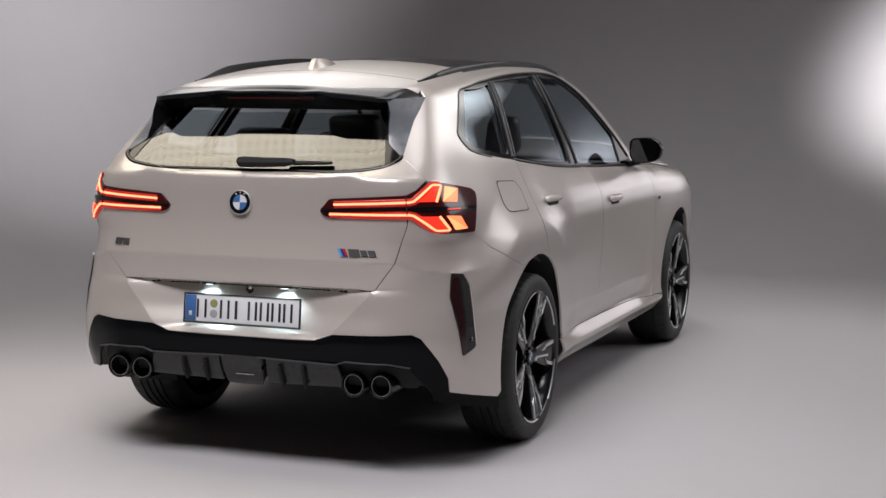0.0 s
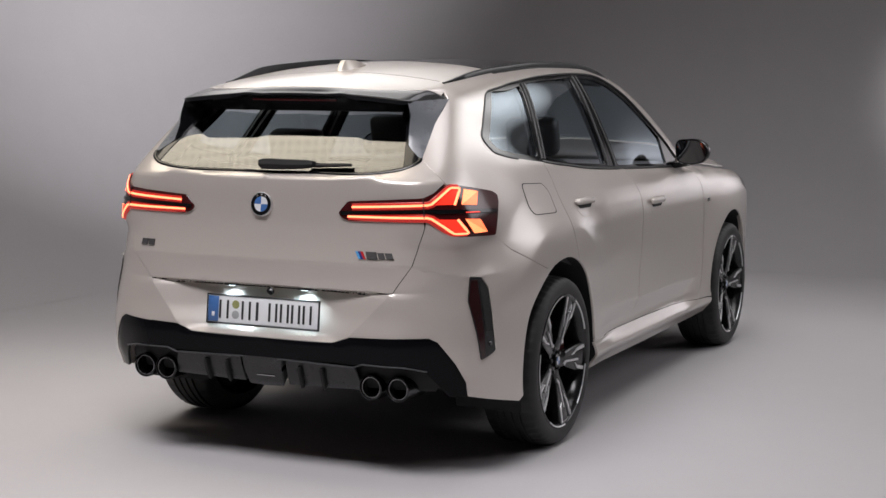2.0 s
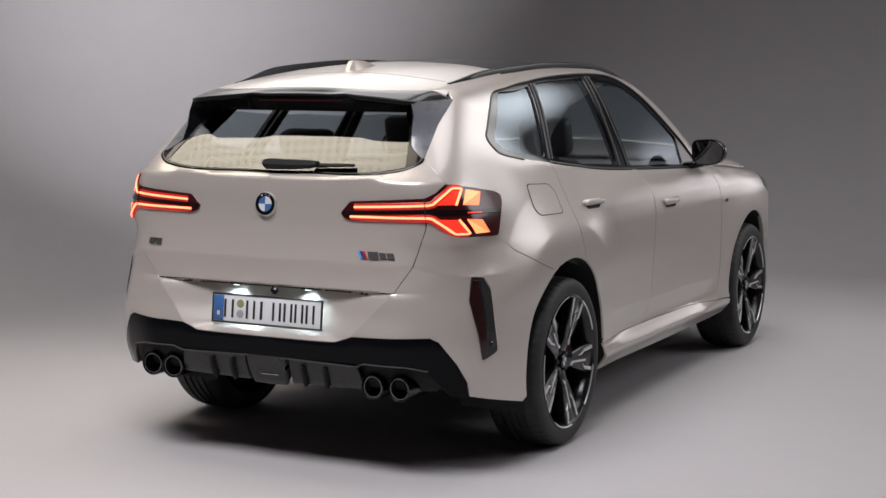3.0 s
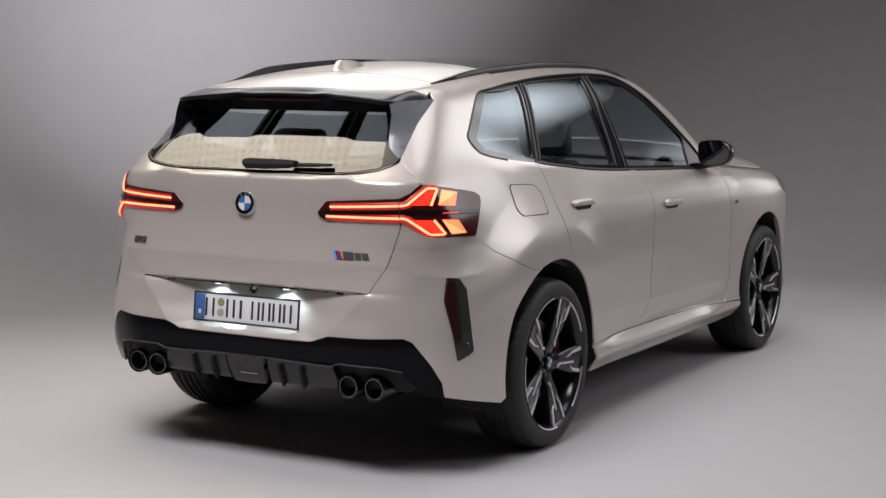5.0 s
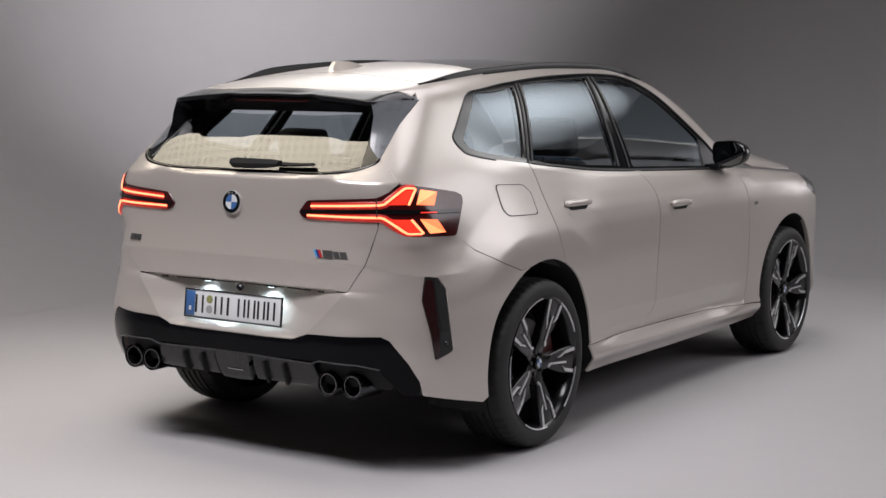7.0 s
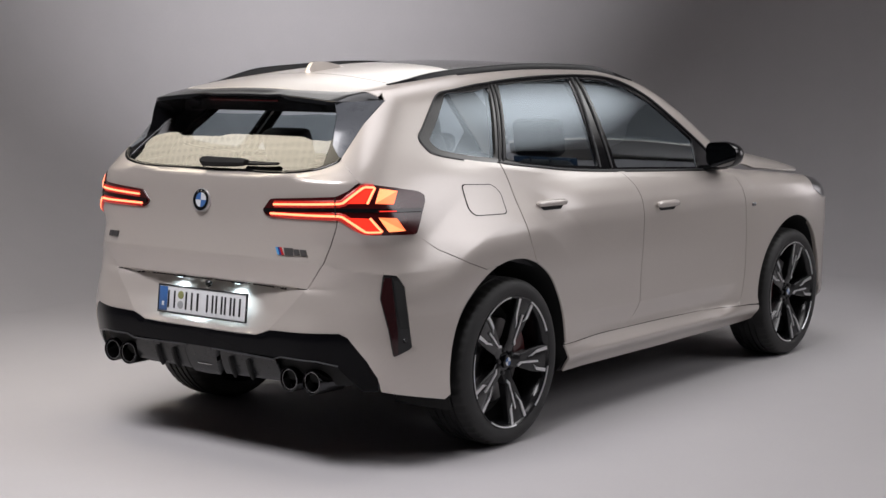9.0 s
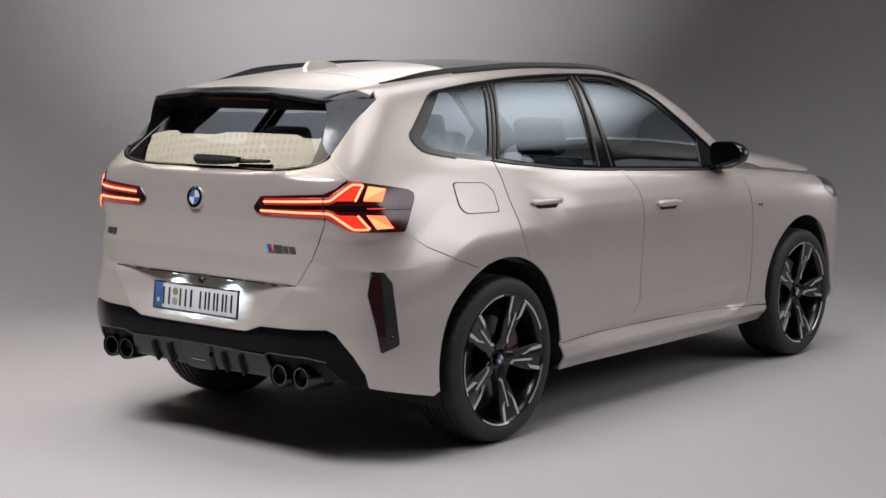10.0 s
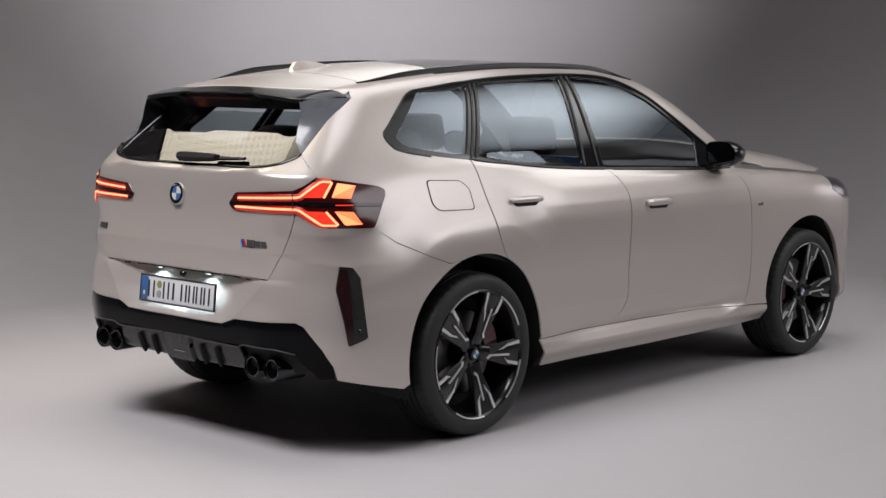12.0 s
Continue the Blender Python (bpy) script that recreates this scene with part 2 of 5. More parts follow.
def body(x, y, z):
    """The outer skin of the car: negative inside, zero on the skin."""
    x, y, z = np.asarray(x, float), np.abs(y), np.asarray(z, float)
    side = side_of(x, z)
    blend = step(0.25, -0.15, x) * step(0.88, 1.02, z)
    side = side * (1 - blend) + SOFT_SIDE(x, z) * blend
    # the haunch breaks along an arc over the rear wheel
    away = np.hypot(x - 0.02, z - 0.37) - 0.605
    over, under = smax(away, 0.0, 0.010), smax(-away, 0.0, 0.010)
    side = side - (0.095 * np.minimum(over, 0.17) + 0.04 * np.minimum(under, 0.14)) * step(-0.75, -0.20, x) * step(0.66, 0.26, x) * step(1.24, 1.02, z) * step(0.70, 0.82, z)
    side = side - 0.013 * np.exp(-((z - 0.96) / 0.11) ** 2) * step(-0.10, -0.65, x)
    f_side = y - side
    high = step(0.66, 0.88, z) * step(1.02, 0.93, z)
    bow = 0.045 * y * y + (0.9 + 0.7 * high) * np.maximum(y - 0.52, 0) ** 2
    half = 0.372 + 0.188 * np.clip((z - 0.55) / 0.198, 0, 1)
    back = np.minimum((z - 0.553) / 0.030 * 0.052, 0.052 + (z - 0.583) * 0.06)
    dent = np.maximum(-smax(-(half - y) * 0.23, -back, 0.03), 0) * step(0.7570, 0.7515, z)
    start = 0.56 - 0.16 * step(1.1, 1.3, z)
    corner = step(start, start + 0.20, y)
    zr = z + 0.050 * np.clip((y - 0.60) / 0.25, 0, 1) * np.exp(-((z - 0.83) / 0.10) ** 2)
    f_rear = (REAR_Z(z) * (1 - corner) + REAR2_Z(zr) * corner + bow + dent) - x
    f_roof = z - (ROOF_X(x) - ROOF_C(x) * y * y - 0.5 * np.maximum(y - 0.5, 0) ** 2)
    nose = NOSE_Z(z) - 0.20 * y * y - 0.8 * np.maximum(y - 0.62, 0) ** 2
    f = smax(f_side, f_rear, 0.17 - 0.05 * step(0.72, 0.55, z) - 0.04 * step(1.14, 1.26, z) + 0.01 * step(1.32, 1.5, z))
    f = smax(f, x - nose, 0.16)
    return smax(f, f_roof, 0.07 - 0.045 * step(-0.3, -0.5, x))


X0, X1, Z0 = 0.3, 2.4, 1.0


def ray_at(u, v):
    """Foot and direction of the ray that meets the skin at (u, v): u runs along the side (x amidships) and round both ends, v is the height and, above 1 m, an angle upwards."""
    u, v = np.asarray(u, float), np.asarray(v, float)
    a = np.where(u < X0, (u - X0) / 1.3, np.where(u > X1, (u - X1) / 1.4, 0)) * (math.pi / 2)
    dx, dy = np.sin(a), -np.cos(a)
    p = np.maximum(v - Z0, 0) / 1.0
    up, flat = np.sin(p), np.cos(p)
    foot = np.stack([np.clip(u, X0, X1), np.zeros_like(u), np.minimum(v, Z0)], -1)
    return foot, np.stack([dx * flat, dy * flat, up], -1)


def skin(u, v, lift=0.0):
    """Points of the skin at (u, v), lifted along its normal."""
    foot, way = ray_at(u, v)
    lo, hi = np.zeros(foot.shape[:-1]), np.full(foot.shape[:-1], 2.2)
    for _ in range(22):
        mid = (lo + hi) / 2
        p = foot + way * mid[..., None]
        inside = body(p[..., 0], p[..., 1], p[..., 2]) < 0
        lo, hi = np.where(inside, mid, lo), np.where(inside, hi, mid)
    p = foot + way * lo[..., None]
    return p + normal(p) * np.asarray(lift, float)[..., None] if np.any(lift) else p


def normal(p, e=0.003):
    x, y, z = p[..., 0], p[..., 1], p[..., 2]
    n = np.stack([body(x + e, y, z) - body(x - e, y, z), body(x, y + e, z) - body(x, y - e, z), body(x, y, z + e) - body(x, y, z - e)], -1)
    return n / np.linalg.norm(n, axis=-1, keepdims=True)


def uv(x, y, z):
    """The (u, v) of a place on the right-hand skin."""
    x, y, z = np.asarray(x, float), -np.abs(np.asarray(y, float)), np.asarray(z, float)
    foot = np.clip(x, X0, X1)
    a = np.arctan2(x - foot, -y)
    u = np.where(x < X0, X0 + a / (math.pi / 2) * 1.3, np.where(x > X1, X1 + a / (math.pi / 2) * 1.4, x))
    rho = np.hypot(x - foot, y)
    return u, np.where(z > Z0, Z0 + np.arctan2(z - Z0, rho), z)
# ---------------------------------------------------------------- ways of building
def part(name, mesh, mat, parent=None, label=""):
    """One mesh object under a thing or a part; mesh is a bmesh or a finished mesh."""
    if isinstance(mesh, bmesh.types.BMesh):
        me = bpy.data.meshes.new(name)
        mesh.to_mesh(me)
        mesh.free()
    else:
        me = mesh
    if not me.materials:
        me.materials.append(mat)
    ob = new(name, me)
    ob.parent = parent
    if label:
        tagged(ob, label)
    return ob


def solid(verts, faces, bevel=0.0, seg=2, smooth=True):
    bm = bmesh.new()
    vs = [bm.verts.new(v) for v in verts]
    for f in faces:
        bm.faces.new([vs[i] for i in f])
    bmesh.ops.recalc_face_normals(bm, faces=bm.faces)
    if bevel:
        bmesh.ops.bevel(bm, geom=[e for e in bm.edges], offset=bevel, segments=seg, affect="EDGES", profile=0.6)
    for f in bm.faces:
        f.smooth = smooth
    return bm


def box(sx, sy, sz, m=Matrix(), bevel=0.0, seg=2):
    x, y, z = sx / 2, sy / 2, sz / 2
    v = [m @ Vector(p) for p in ((-x, -y, -z), (x, -y, -z), (x, y, -z), (-x, y, -z), (-x, -y, z), (x, -y, z), (x, y, z), (-x, y, z))]
    return solid(v, [(0, 3, 2, 1), (4, 5, 6, 7), (0, 1, 5, 4), (1, 2, 6, 5), (2, 3, 7, 6), (3, 0, 4, 7)], bevel, seg)


def loft(rings, closed_ring=True, caps=True, smooth=True, sharp=40):
    """A mesh through rings of points."""
    bm = bmesh.new()
    rows = [[bm.verts.new(p) for p in r] for r in rings]
    for a, b in zip(rows, rows[1:]):
        for i in range(len(a) if closed_ring else len(a) - 1):
            j = (i + 1) % len(a)
            bm.faces.new((a[i], a[j], b[j], b[i]))
    if caps and closed_ring:
        bm.faces.new(rows[0][::-1])
        bm.faces.new(rows[-1])
    bmesh.ops.recalc_face_normals(bm, faces=bm.faces)
    for f in bm.faces:
        f.smooth = smooth
    for e in bm.edges:
        if len(e.link_faces) == 2 and e.calc_face_angle(0) > radians(sharp):
            e.smooth = False
    return bm


def lathe(profile, seg=64, axis="Y", sharp=35, closed=False):
    """Turn a profile of (radius, along) about an axis."""
    rings = []
    for k in range(seg):
        a = 2 * math.pi * k / seg
        c, s = math.cos(a), math.sin(a)
        rings.append([(r * c, h, r * s) if axis == "Y" else (h, r * c, r * s) if axis == "X" else (r * c, r * s, h) for r, h in profile])
    rings.append(rings[0])
    bm = loft(rings, closed, False, True, sharp)
    bmesh.ops.remove_doubles(bm, verts=bm.verts, dist=1e-6)
    bmesh.ops.recalc_face_normals(bm, faces=bm.faces)
    for e in bm.edges:
        e.smooth = not (len(e.link_faces) == 2 and e.calc_face_angle(0) > radians(sharp))
    return bm


def tube(points, radius, seg=10, flat=1.0):
    """A pipe along points; flat squeezes it upwards."""
    pts = [Vector(p) for p in points]
    rings = []
    for i, p in enumerate(pts):
        d = (pts[min(i + 1, len(pts) - 1)] - pts[max(i - 1, 0)]).normalized()
        side = d.cross(Vector((0, 0, 1)))
        side = side.normalized() if side.length > 1e-4 else Vector((1, 0, 0))
        up = side.cross(d)
        r = radius(i / (len(pts) - 1)) if callable(radius) else radius
        rings.append([p + side * (r * math.cos(a)) + up * (r * flat * math.sin(a)) for a in (2 * math.pi * k / seg for k in range(seg))])
    return loft(rings, True, True, True, 60)


def spline(points, n=8):
    """A Catmull-Rom line through 2D or 3D points."""
    p = [np.array(q, float) for q in points]
    p = [2 * p[0] - p[1], *p, 2 * p[-1] - p[-2]]
    out = []
    for a, b, c, d in zip(p, p[1:], p[2:], p[3:]):
        for t in np.linspace(0, 1, n, endpoint=False):
            out.append(0.5 * (2 * b + (c - a) * t + (2 * a - 5 * b + 4 * c - d) * t * t + (3 * b - a - 3 * c + d) * t ** 3))
    out.append(p[-2])
    return [tuple(float(v) for v in q) for q in out]


def arc(cx, cz, r, a0, a1, n=24):
    """Points of a circle in side view, angles from forwards, upwards positive."""
    return [(cx + r * math.cos(radians(a)), cz + r * math.sin(radians(a))) for a in np.linspace(a0, a1, n)]


def on_side(points, y=0.95):
    """Side-view (x, z) to (u, v)."""
    p = np.array(points, float)
    yy = np.full(len(p), y)
    for _ in range(4):
        u, v = uv(p[:, 0], -yy, p[:, 1])
        yy = np.abs(skin(u, v)[:, 1])
    return [(float(a), float(b)) for a, b in zip(u, v)]


def rounded(points, r, n=5):
    """A closed outline with its corners rounded."""
    out = []
    k = len(points)
    for i in range(k):
        a, b, c = (np.array(points[j % k], float) for j in (i - 1, i, i + 1))
        da, dc = a - b, c - b
        la, lc = np.linalg.norm(da), np.linalg.norm(dc)
        rr = min(r, la * 0.45, lc * 0.45)
        p, q = b + da / la * rr, b + dc / lc * rr
        for t in np.linspace(0, 1, n):
            out.append(tuple((1 - t) ** 2 * p + 2 * t * (1 - t) * b + t * t * q))
    return out


def dense(points, gap, closed=True):
    out = []
    pts = list(points) + ([points[0]] if closed else [])
    for a, b in zip(pts, pts[1:]):
        a, b = np.array(a, float), np.array(b, float)
        d = np.linalg.norm(b - a)
        if d < 1e-7:
            continue
        k = max(1, int(math.ceil(d / gap)))
        out += [tuple(a + (b - a) * i / k) for i in range(k)]
    if not closed:
        out.append(tuple(pts[-1]))
    return out


def inside(q, poly):
    x, y = q[:, 0], q[:, 1]
    hit = np.zeros(len(q), bool)
    p = np.array(poly)
    for (x0, y0), (x1, y1) in zip(p, np.roll(p, -1, 0)):
        if y0 != y1:
            hit ^= ((y0 > y) != (y1 > y)) & (x < (x1 - x0) * (y - y0) / (y1 - y0) + x0)
    return hit


def on_roof(x, y, lift=0.0):
    """Points of the skin straight above (x, y)."""
    x, y = np.asarray(x, float), np.asarray(y, float)
    lo, hi = np.where(x < -0.3, ROOF_X(x) - 0.05 - 0.06 * np.abs(y), 0.75), np.full(x.shape, 1.9)
    for _ in range(24):
        mid = (lo + hi) / 2
        ins = body(x, y, mid) < 0
        lo, hi = np.where(ins, mid, lo), np.where(ins, hi, mid)
    p = np.stack([x, y, lo], -1)
    return p + normal(p) * lift if lift else p


def on_rear(y, z, lift=0.0):
    """Points of the skin straight behind (y, z)."""
    y, z = np.asarray(y, float), np.asarray(z, float)
    lo, hi = np.zeros(y.shape), np.full(y.shape, 1.3)
    for _ in range(24):
        mid = (lo + hi) / 2
        ins = body(-mid, y, z) < 0
        lo, hi = np.where(ins, mid, lo), np.where(ins, hi, mid)
    p = np.stack([-lo, y, z], -1)
    return p + normal(p) * lift if lift else p


def panel(name, outline, mat, parent, label="", holes=(), lift=0.0, grid=0.03, skirt=0.012, side=-1, chart="skin", mirror=False, lines=(), middle=-1.0):
    """A pressed panel: an outline on the skin's chart, filled, laid on the skin and turned in at its edges.
    side: -1 right, 1 left. mirror: adds the mirrored half. chart: skin (u, v) or roof (x, y)."""
    from mathutils.geometry import delaunay_2d_cdt
    edge_gap = grid * 0.55
    loops = [dense(outline, edge_gap)] + [dense(h, edge_gap) for h in holes]
    rim = np.array([p for lp in loops for p in lp])
    creases = [dense(c, edge_gap, False) for c in lines]
    lo, hi = rim.min(0), rim.max(0)
    gx, gy = np.meshgrid(np.arange(lo[0] + grid / 2, hi[0], grid), np.arange(lo[1] + grid / 2, hi[1], grid))
    q = np.stack([gx.ravel(), gy.ravel()], -1)
    if len(q):
        keep = inside(q, loops[0])
        for h in loops[1:]:
            keep &= ~inside(q, h)
        q = q[keep]
        if len(q):
            fixed = np.concatenate([rim] + [np.array(c) for c in creases])
            near = np.min(np.sum((q[:, None, :] - fixed[None]) ** 2, -1), 1)
            q = q[near > (0.45 * grid) ** 2]
    pts = [Vector(p) for p in rim] + [Vector(p) for p in q]
    edges, k = [], 0
    for lp in loops:
        edges += [(k + i, k + (i + 1) % len(lp)) for i in range(len(lp))]
        k += len(lp)
    k = len(pts)
    for c in creases:
        pts += [Vector(p) for p in c]
        edges += [(k + i, k + i + 1) for i in range(len(c) - 1)]
        k += len(c)
    v2, _, f2, _, _, _ = delaunay_2d_cdt(pts, edges, [], 0, 1e-7)
    v2 = np.array([tuple(v) for v in v2])
    tri = np.array([f for f in f2 if len(f) == 3])
    mid = v2[tri].mean(1)
    keep = inside(mid, loops[0])
    for h in loops[1:]:
        keep &= ~inside(mid, h)
    tri = tri[keep]
    place = (lambda w, d: skin(w[:, 0], w[:, 1], d)) if chart == "skin" else (lambda w, d: on_roof(w[:, 0], w[:, 1], d))
    P = place(v2, lift)
    N = normal(place(v2, 0.0))
    fn = np.cross(P[tri[:, 1]] - P[tri[:, 0]], P[tri[:, 2]] - P[tri[:, 0]])
    flip = np.sum(fn * N[tri[:, 0]], 1) < 0
    tri[flip] = tri[flip][:, ::-1]
    verts, norms, faces = list(P), list(N), [tuple(t) for t in tri]
    # turned-in edge
    count = {}
    for t in tri:
        for a, b in ((t[0], t[1]), (t[1], t[2]), (t[2], t[0])):
            count[(a, b)] = 1
    rimedges = [e for e in count if (e[1], e[0]) not in count]
    if mirror:
        m0 = middle if chart == "skin" else 0.0
        col = 0 if chart == "skin" else 1
        rimedges = [e for e in rimedges if not (abs(v2[e[0]][col] - m0) < 1e-5 and abs(v2[e[1]][col] - m0) < 1e-5)]
    if skirt:
        outs = {}
        for a, b in rimedges:
            out = np.cross(P[b] - P[a], N[a])
            out = out / (np.linalg.norm(out) + 1e-12)
            for i in (a, b):
                outs[i] = outs.get(i, 0) + out
        first, second = {}, {}
        for i, out in outs.items():
            out = out / (np.linalg.norm(out) + 1e-12)
            soft = (out + N[i]) / np.linalg.norm(out + N[i])
            first[i], second[i] = len(verts), len(verts) + 1
            verts += [P[i] - N[i] * 0.0022 + out * 0.0006, P[i] - N[i] * skirt]
            norms += [soft, out]
        for a, b in rimedges:
            faces += [(b, a, first[a], first[b]), (first[b], first[a], second[a], second[b])]
    V, M = np.array(verts), np.array(norms)
    if side > 0 or mirror:
        flipm = np.array([1, -1, 1])
        if mirror:
            n0 = len(V)
            twin = [i if abs(V[i][1]) < 1e-6 else i + n0 for i in range(n0)]
            faces = faces + [tuple(twin[i] for i in reversed(f)) for f in faces]
            V, M = np.concatenate([V, V * flipm]), np.concatenate([M, M * flipm])
            used = sorted({i for f in faces for i in f})
            back_to = {o: k for k, o in enumerate(used)}
            V, M, faces = V[used], M[used], [tuple(back_to[i] for i in f) for f in faces]
        else:
            V, M = V * flipm, M * flipm
            faces = [tuple(reversed(f)) for f in faces]
    me = bpy.data.meshes.new(name)
    me.from_pydata([tuple(map(float, v)) for v in V], [], [tuple(map(int, f)) for f in faces])
    me.polygons.foreach_set("use_smooth", [True] * len(me.polygons))
    me.normals_split_custom_set_from_vertices([tuple(map(float, v)) for v in M])
    return part(name, me, mat, parent, label)


def ribbon(name, line, width, mat, parent, label="", lift=0.004, side=-1, thick=0.004, smooth_ends=True):
    """A raised band along a line on the skin's chart."""
    pts = np.array(dense(line, 0.015, False))
    d = np.gradient(pts, axis=0)
    d /= np.linalg.norm(d, axis=1, keepdims=True) + 1e-12
    nrm = np.stack([-d[:, 1], d[:, 0]], -1)
    rows = []
    for off, h in ((-0.5, -thick), (-0.5, 0.4), (-0.36, 1), (0.36, 1), (0.5, 0.4), (0.5, -thick)):
        w = pts + nrm * width * off
        rows.append(skin(w[:, 0], w[:, 1], lift * h if h > 0 else -thick))
    rings = [[(r[i][0], r[i][1] * (1 if side < 0 else -1), r[i][2]) for r in rows] for i in range(len(pts))]
    return part(name, loft(rings, True, True, True, 50), mat, parent, label)


def mirrored(bm, flag=True):
    if flag:
        for v in bm.verts:
            v.co.y = -v.co.y
        bmesh.ops.reverse_faces(bm, faces=bm.faces)
    return bm


def moved(bm, m):
    bmesh.ops.transform(bm, matrix=m, verts=bm.verts)
    return bm


def joined(*bms):
    out = bmesh.new()
    for b in bms:
        me = bpy.data.meshes.new("t")
        b.to_mesh(me)
        b.free()
        out.from_mesh(me)
        bpy.data.meshes.remove(me)
    return out

# ---------------------------------------------------------------- studio: floor and cyclorama
def floor_mesh():
    bm = bmesh.new()
    vs = [bm.verts.new(p) for p in ((-16, -16, 0), (16, -16, 0), (16, 16, 0), (-16, 16, 0))]
    bm.faces.new(vs)
    return bm


tagged(part("floor", floor_mesh(), STUDIO), "seamless light grey painted studio floor", "floor", kind="structure")


def wall_mesh(first, last):
    """A stretch of the cyclorama round the car with a cove at its foot, 6 m high."""
    plan = []
    for cx, cy, a0 in ((4.0, 1.4, 0), (-6.5, 1.4, 90), (-6.5, -6.5, 180), (4.0, -6.5, 270)):
        plan += [(cx, cy, a0 + 90 * k / 16) for k in range(17)]
    rings = []
    for cx, cy, a in plan:
        c, s = math.cos(radians(a)), math.sin(radians(a))
        ring = []
        for k in range(13):
            t = radians(90 * k / 12)
            ring.append((cx + c * (2.4 + 2.2 * math.sin(t)), cy + s * (2.4 + 2.2 * math.sin(t)), 0.001 + 2.2 * (1 - math.cos(t))))
        ring += [(cx + c * 4.6, cy + s * 4.6, 6.5)]
        rings.append(ring)
    rings = [rings[k % len(rings)] for k in range(first, last + 1)]
    bm = loft(rings, False, False, True, 60)
    bmesh.ops.reverse_faces(bm, faces=bm.faces)
    return bm


tagged(part("wall_cyclorama", wall_mesh(-14, 28), STUDIO), "smooth grey studio cyclorama wall with a curved foot", "wall", kind="structure")
# Unseen wall kept dark so that less light bounces onto the car.
tagged(part("wall_added_dark", wall_mesh(28, 54), material("bounce_cut_dark", (0.08, 0.08, 0.083), rough=0.9, vary=0.2, scale=6)), "unseen dark wall behind the camera, added to cut bounced light", "wall", kind="structure")
tagged(part("ceiling", box(32, 32, 0.2, pose(0, 0, 6.6)), material("grey_ceiling", (0.30, 0.30, 0.30), rough=0.9, vary=0.1, scale=4)), "grey studio ceiling", "ceiling", kind="structure")


# softboxes with buttoned diffusers; the overhead and front ones are seen mirrored in the windows
def buttoned_cloth(name, strength, colour, scale, soft, edge, dimple):
    """A glowing cloth with rows of buttons, brightest in its middle."""
    m = bpy.data.materials.new(name)
    m.use_nodes = True
    n, l = m.node_tree.nodes, m.node_tree.links
    b = n["Principled BSDF"]
    b.inputs["Base Color"].default_value = (0.8, 0.78, 0.74, 1)
    where, grid, ramp, glow = n.new("ShaderNodeTexCoord"), n.new("ShaderNodeTexVoronoi"), n.new("ShaderNodeMapRange"), n.new("ShaderNodeVectorMath")
    grid.inputs["Scale"].default_value, grid.inputs["Randomness"].default_value = scale, 0.0
    ramp.inputs["From Max"].default_value, ramp.inputs["To Min"].default_value, ramp.inputs["To Max"].default_value = 0.45, dimple, 1.0
    ball, size, fade, both = n.new("ShaderNodeTexGradient"), n.new("ShaderNodeMapping"), n.new("ShaderNodeMapRange"), n.new("ShaderNodeMath")
    ball.gradient_type = "SPHERICAL"
    size.inputs["Scale"].default_value = soft
    fade.inputs["From Max"].default_value, fade.inputs["To Min"].default_value = 0.75, edge
    both.operation = "MULTIPLY"
    glow.operation = "SCALE"
    glow.inputs[0].default_value = colour
    l.new(where.outputs["Object"], grid.inputs["Vector"])
    l.new(where.outputs["Object"], size.inputs["Vector"])
    l.new(size.outputs[0], ball.inputs["Vector"])
    l.new(ball.outputs["Fac"], fade.inputs["Value"])
    l.new(grid.outputs["Distance"], ramp.inputs["Value"])
    l.new(ramp.outputs[0], both.inputs[0])
    l.new(fade.outputs[0], both.inputs[1])
    l.new(both.outputs[0], glow.inputs["Scale"])
    l.new(glow.outputs[0], b.inputs["Emission Color"])
    b.inputs["Emission Strength"].default_value = strength
    return m


def softbox(name, label, m, sx, sy, strength, colour, scale, edge, dimple, soft, flag=0.0):
    ob = new(name)
    ob.matrix_world = m
    tagged(ob, label, "studio light", "studio softboxes")
    part("diffuser", box(sx, sy, 0.02), buttoned_cloth("diffuser_cloth", strength, colour, scale, (soft / sx, soft / sy, 0), edge, dimple), ob, "glowing diffuser cloth")
    for w, d, x, y in ((sx + 0.06, 0.05, 0, sy / 2 + 0.025), (sx + 0.06, 0.05, 0, -sy / 2 - 0.025), (0.05, sy, sx / 2 + 0.025, 0), (0.05, sy, -sx / 2 - 0.025, 0)):
        part("frame", box(w, d, 0.22, pose(x, y, 0.1), 0.005), SATIN, ob, "black softbox frame")
    if flag:
        part("flag", box(0.03, sy, flag, pose(sx / 2 + 0.07, 0, -flag / 2)), SATIN, ob, "black cloth flag")
    part("backing", box(sx, sy, 0.02, pose(0, 0, 0.2)), SATIN, ob, "black softbox backing")


softbox("overhead_softbox", "overhead studio softbox with a glowing buttoned diffuser", pose(-0.51, 1.27, 3.12), 1.16, 3.1, 3.9, (1.0, 0.89, 0.71), 16.4, 0.55, 0.56, 1.35)
softbox("front_softbox", "long overhead studio softbox with a glowing white diffuser", pose(3.15, -1.82, 3.00, 0, -2.2, -1.2), 4.6, 1.66, 3.9, (0.98, 0.97, 0.97), 4.0, 0.0, 1.0, 2.0)
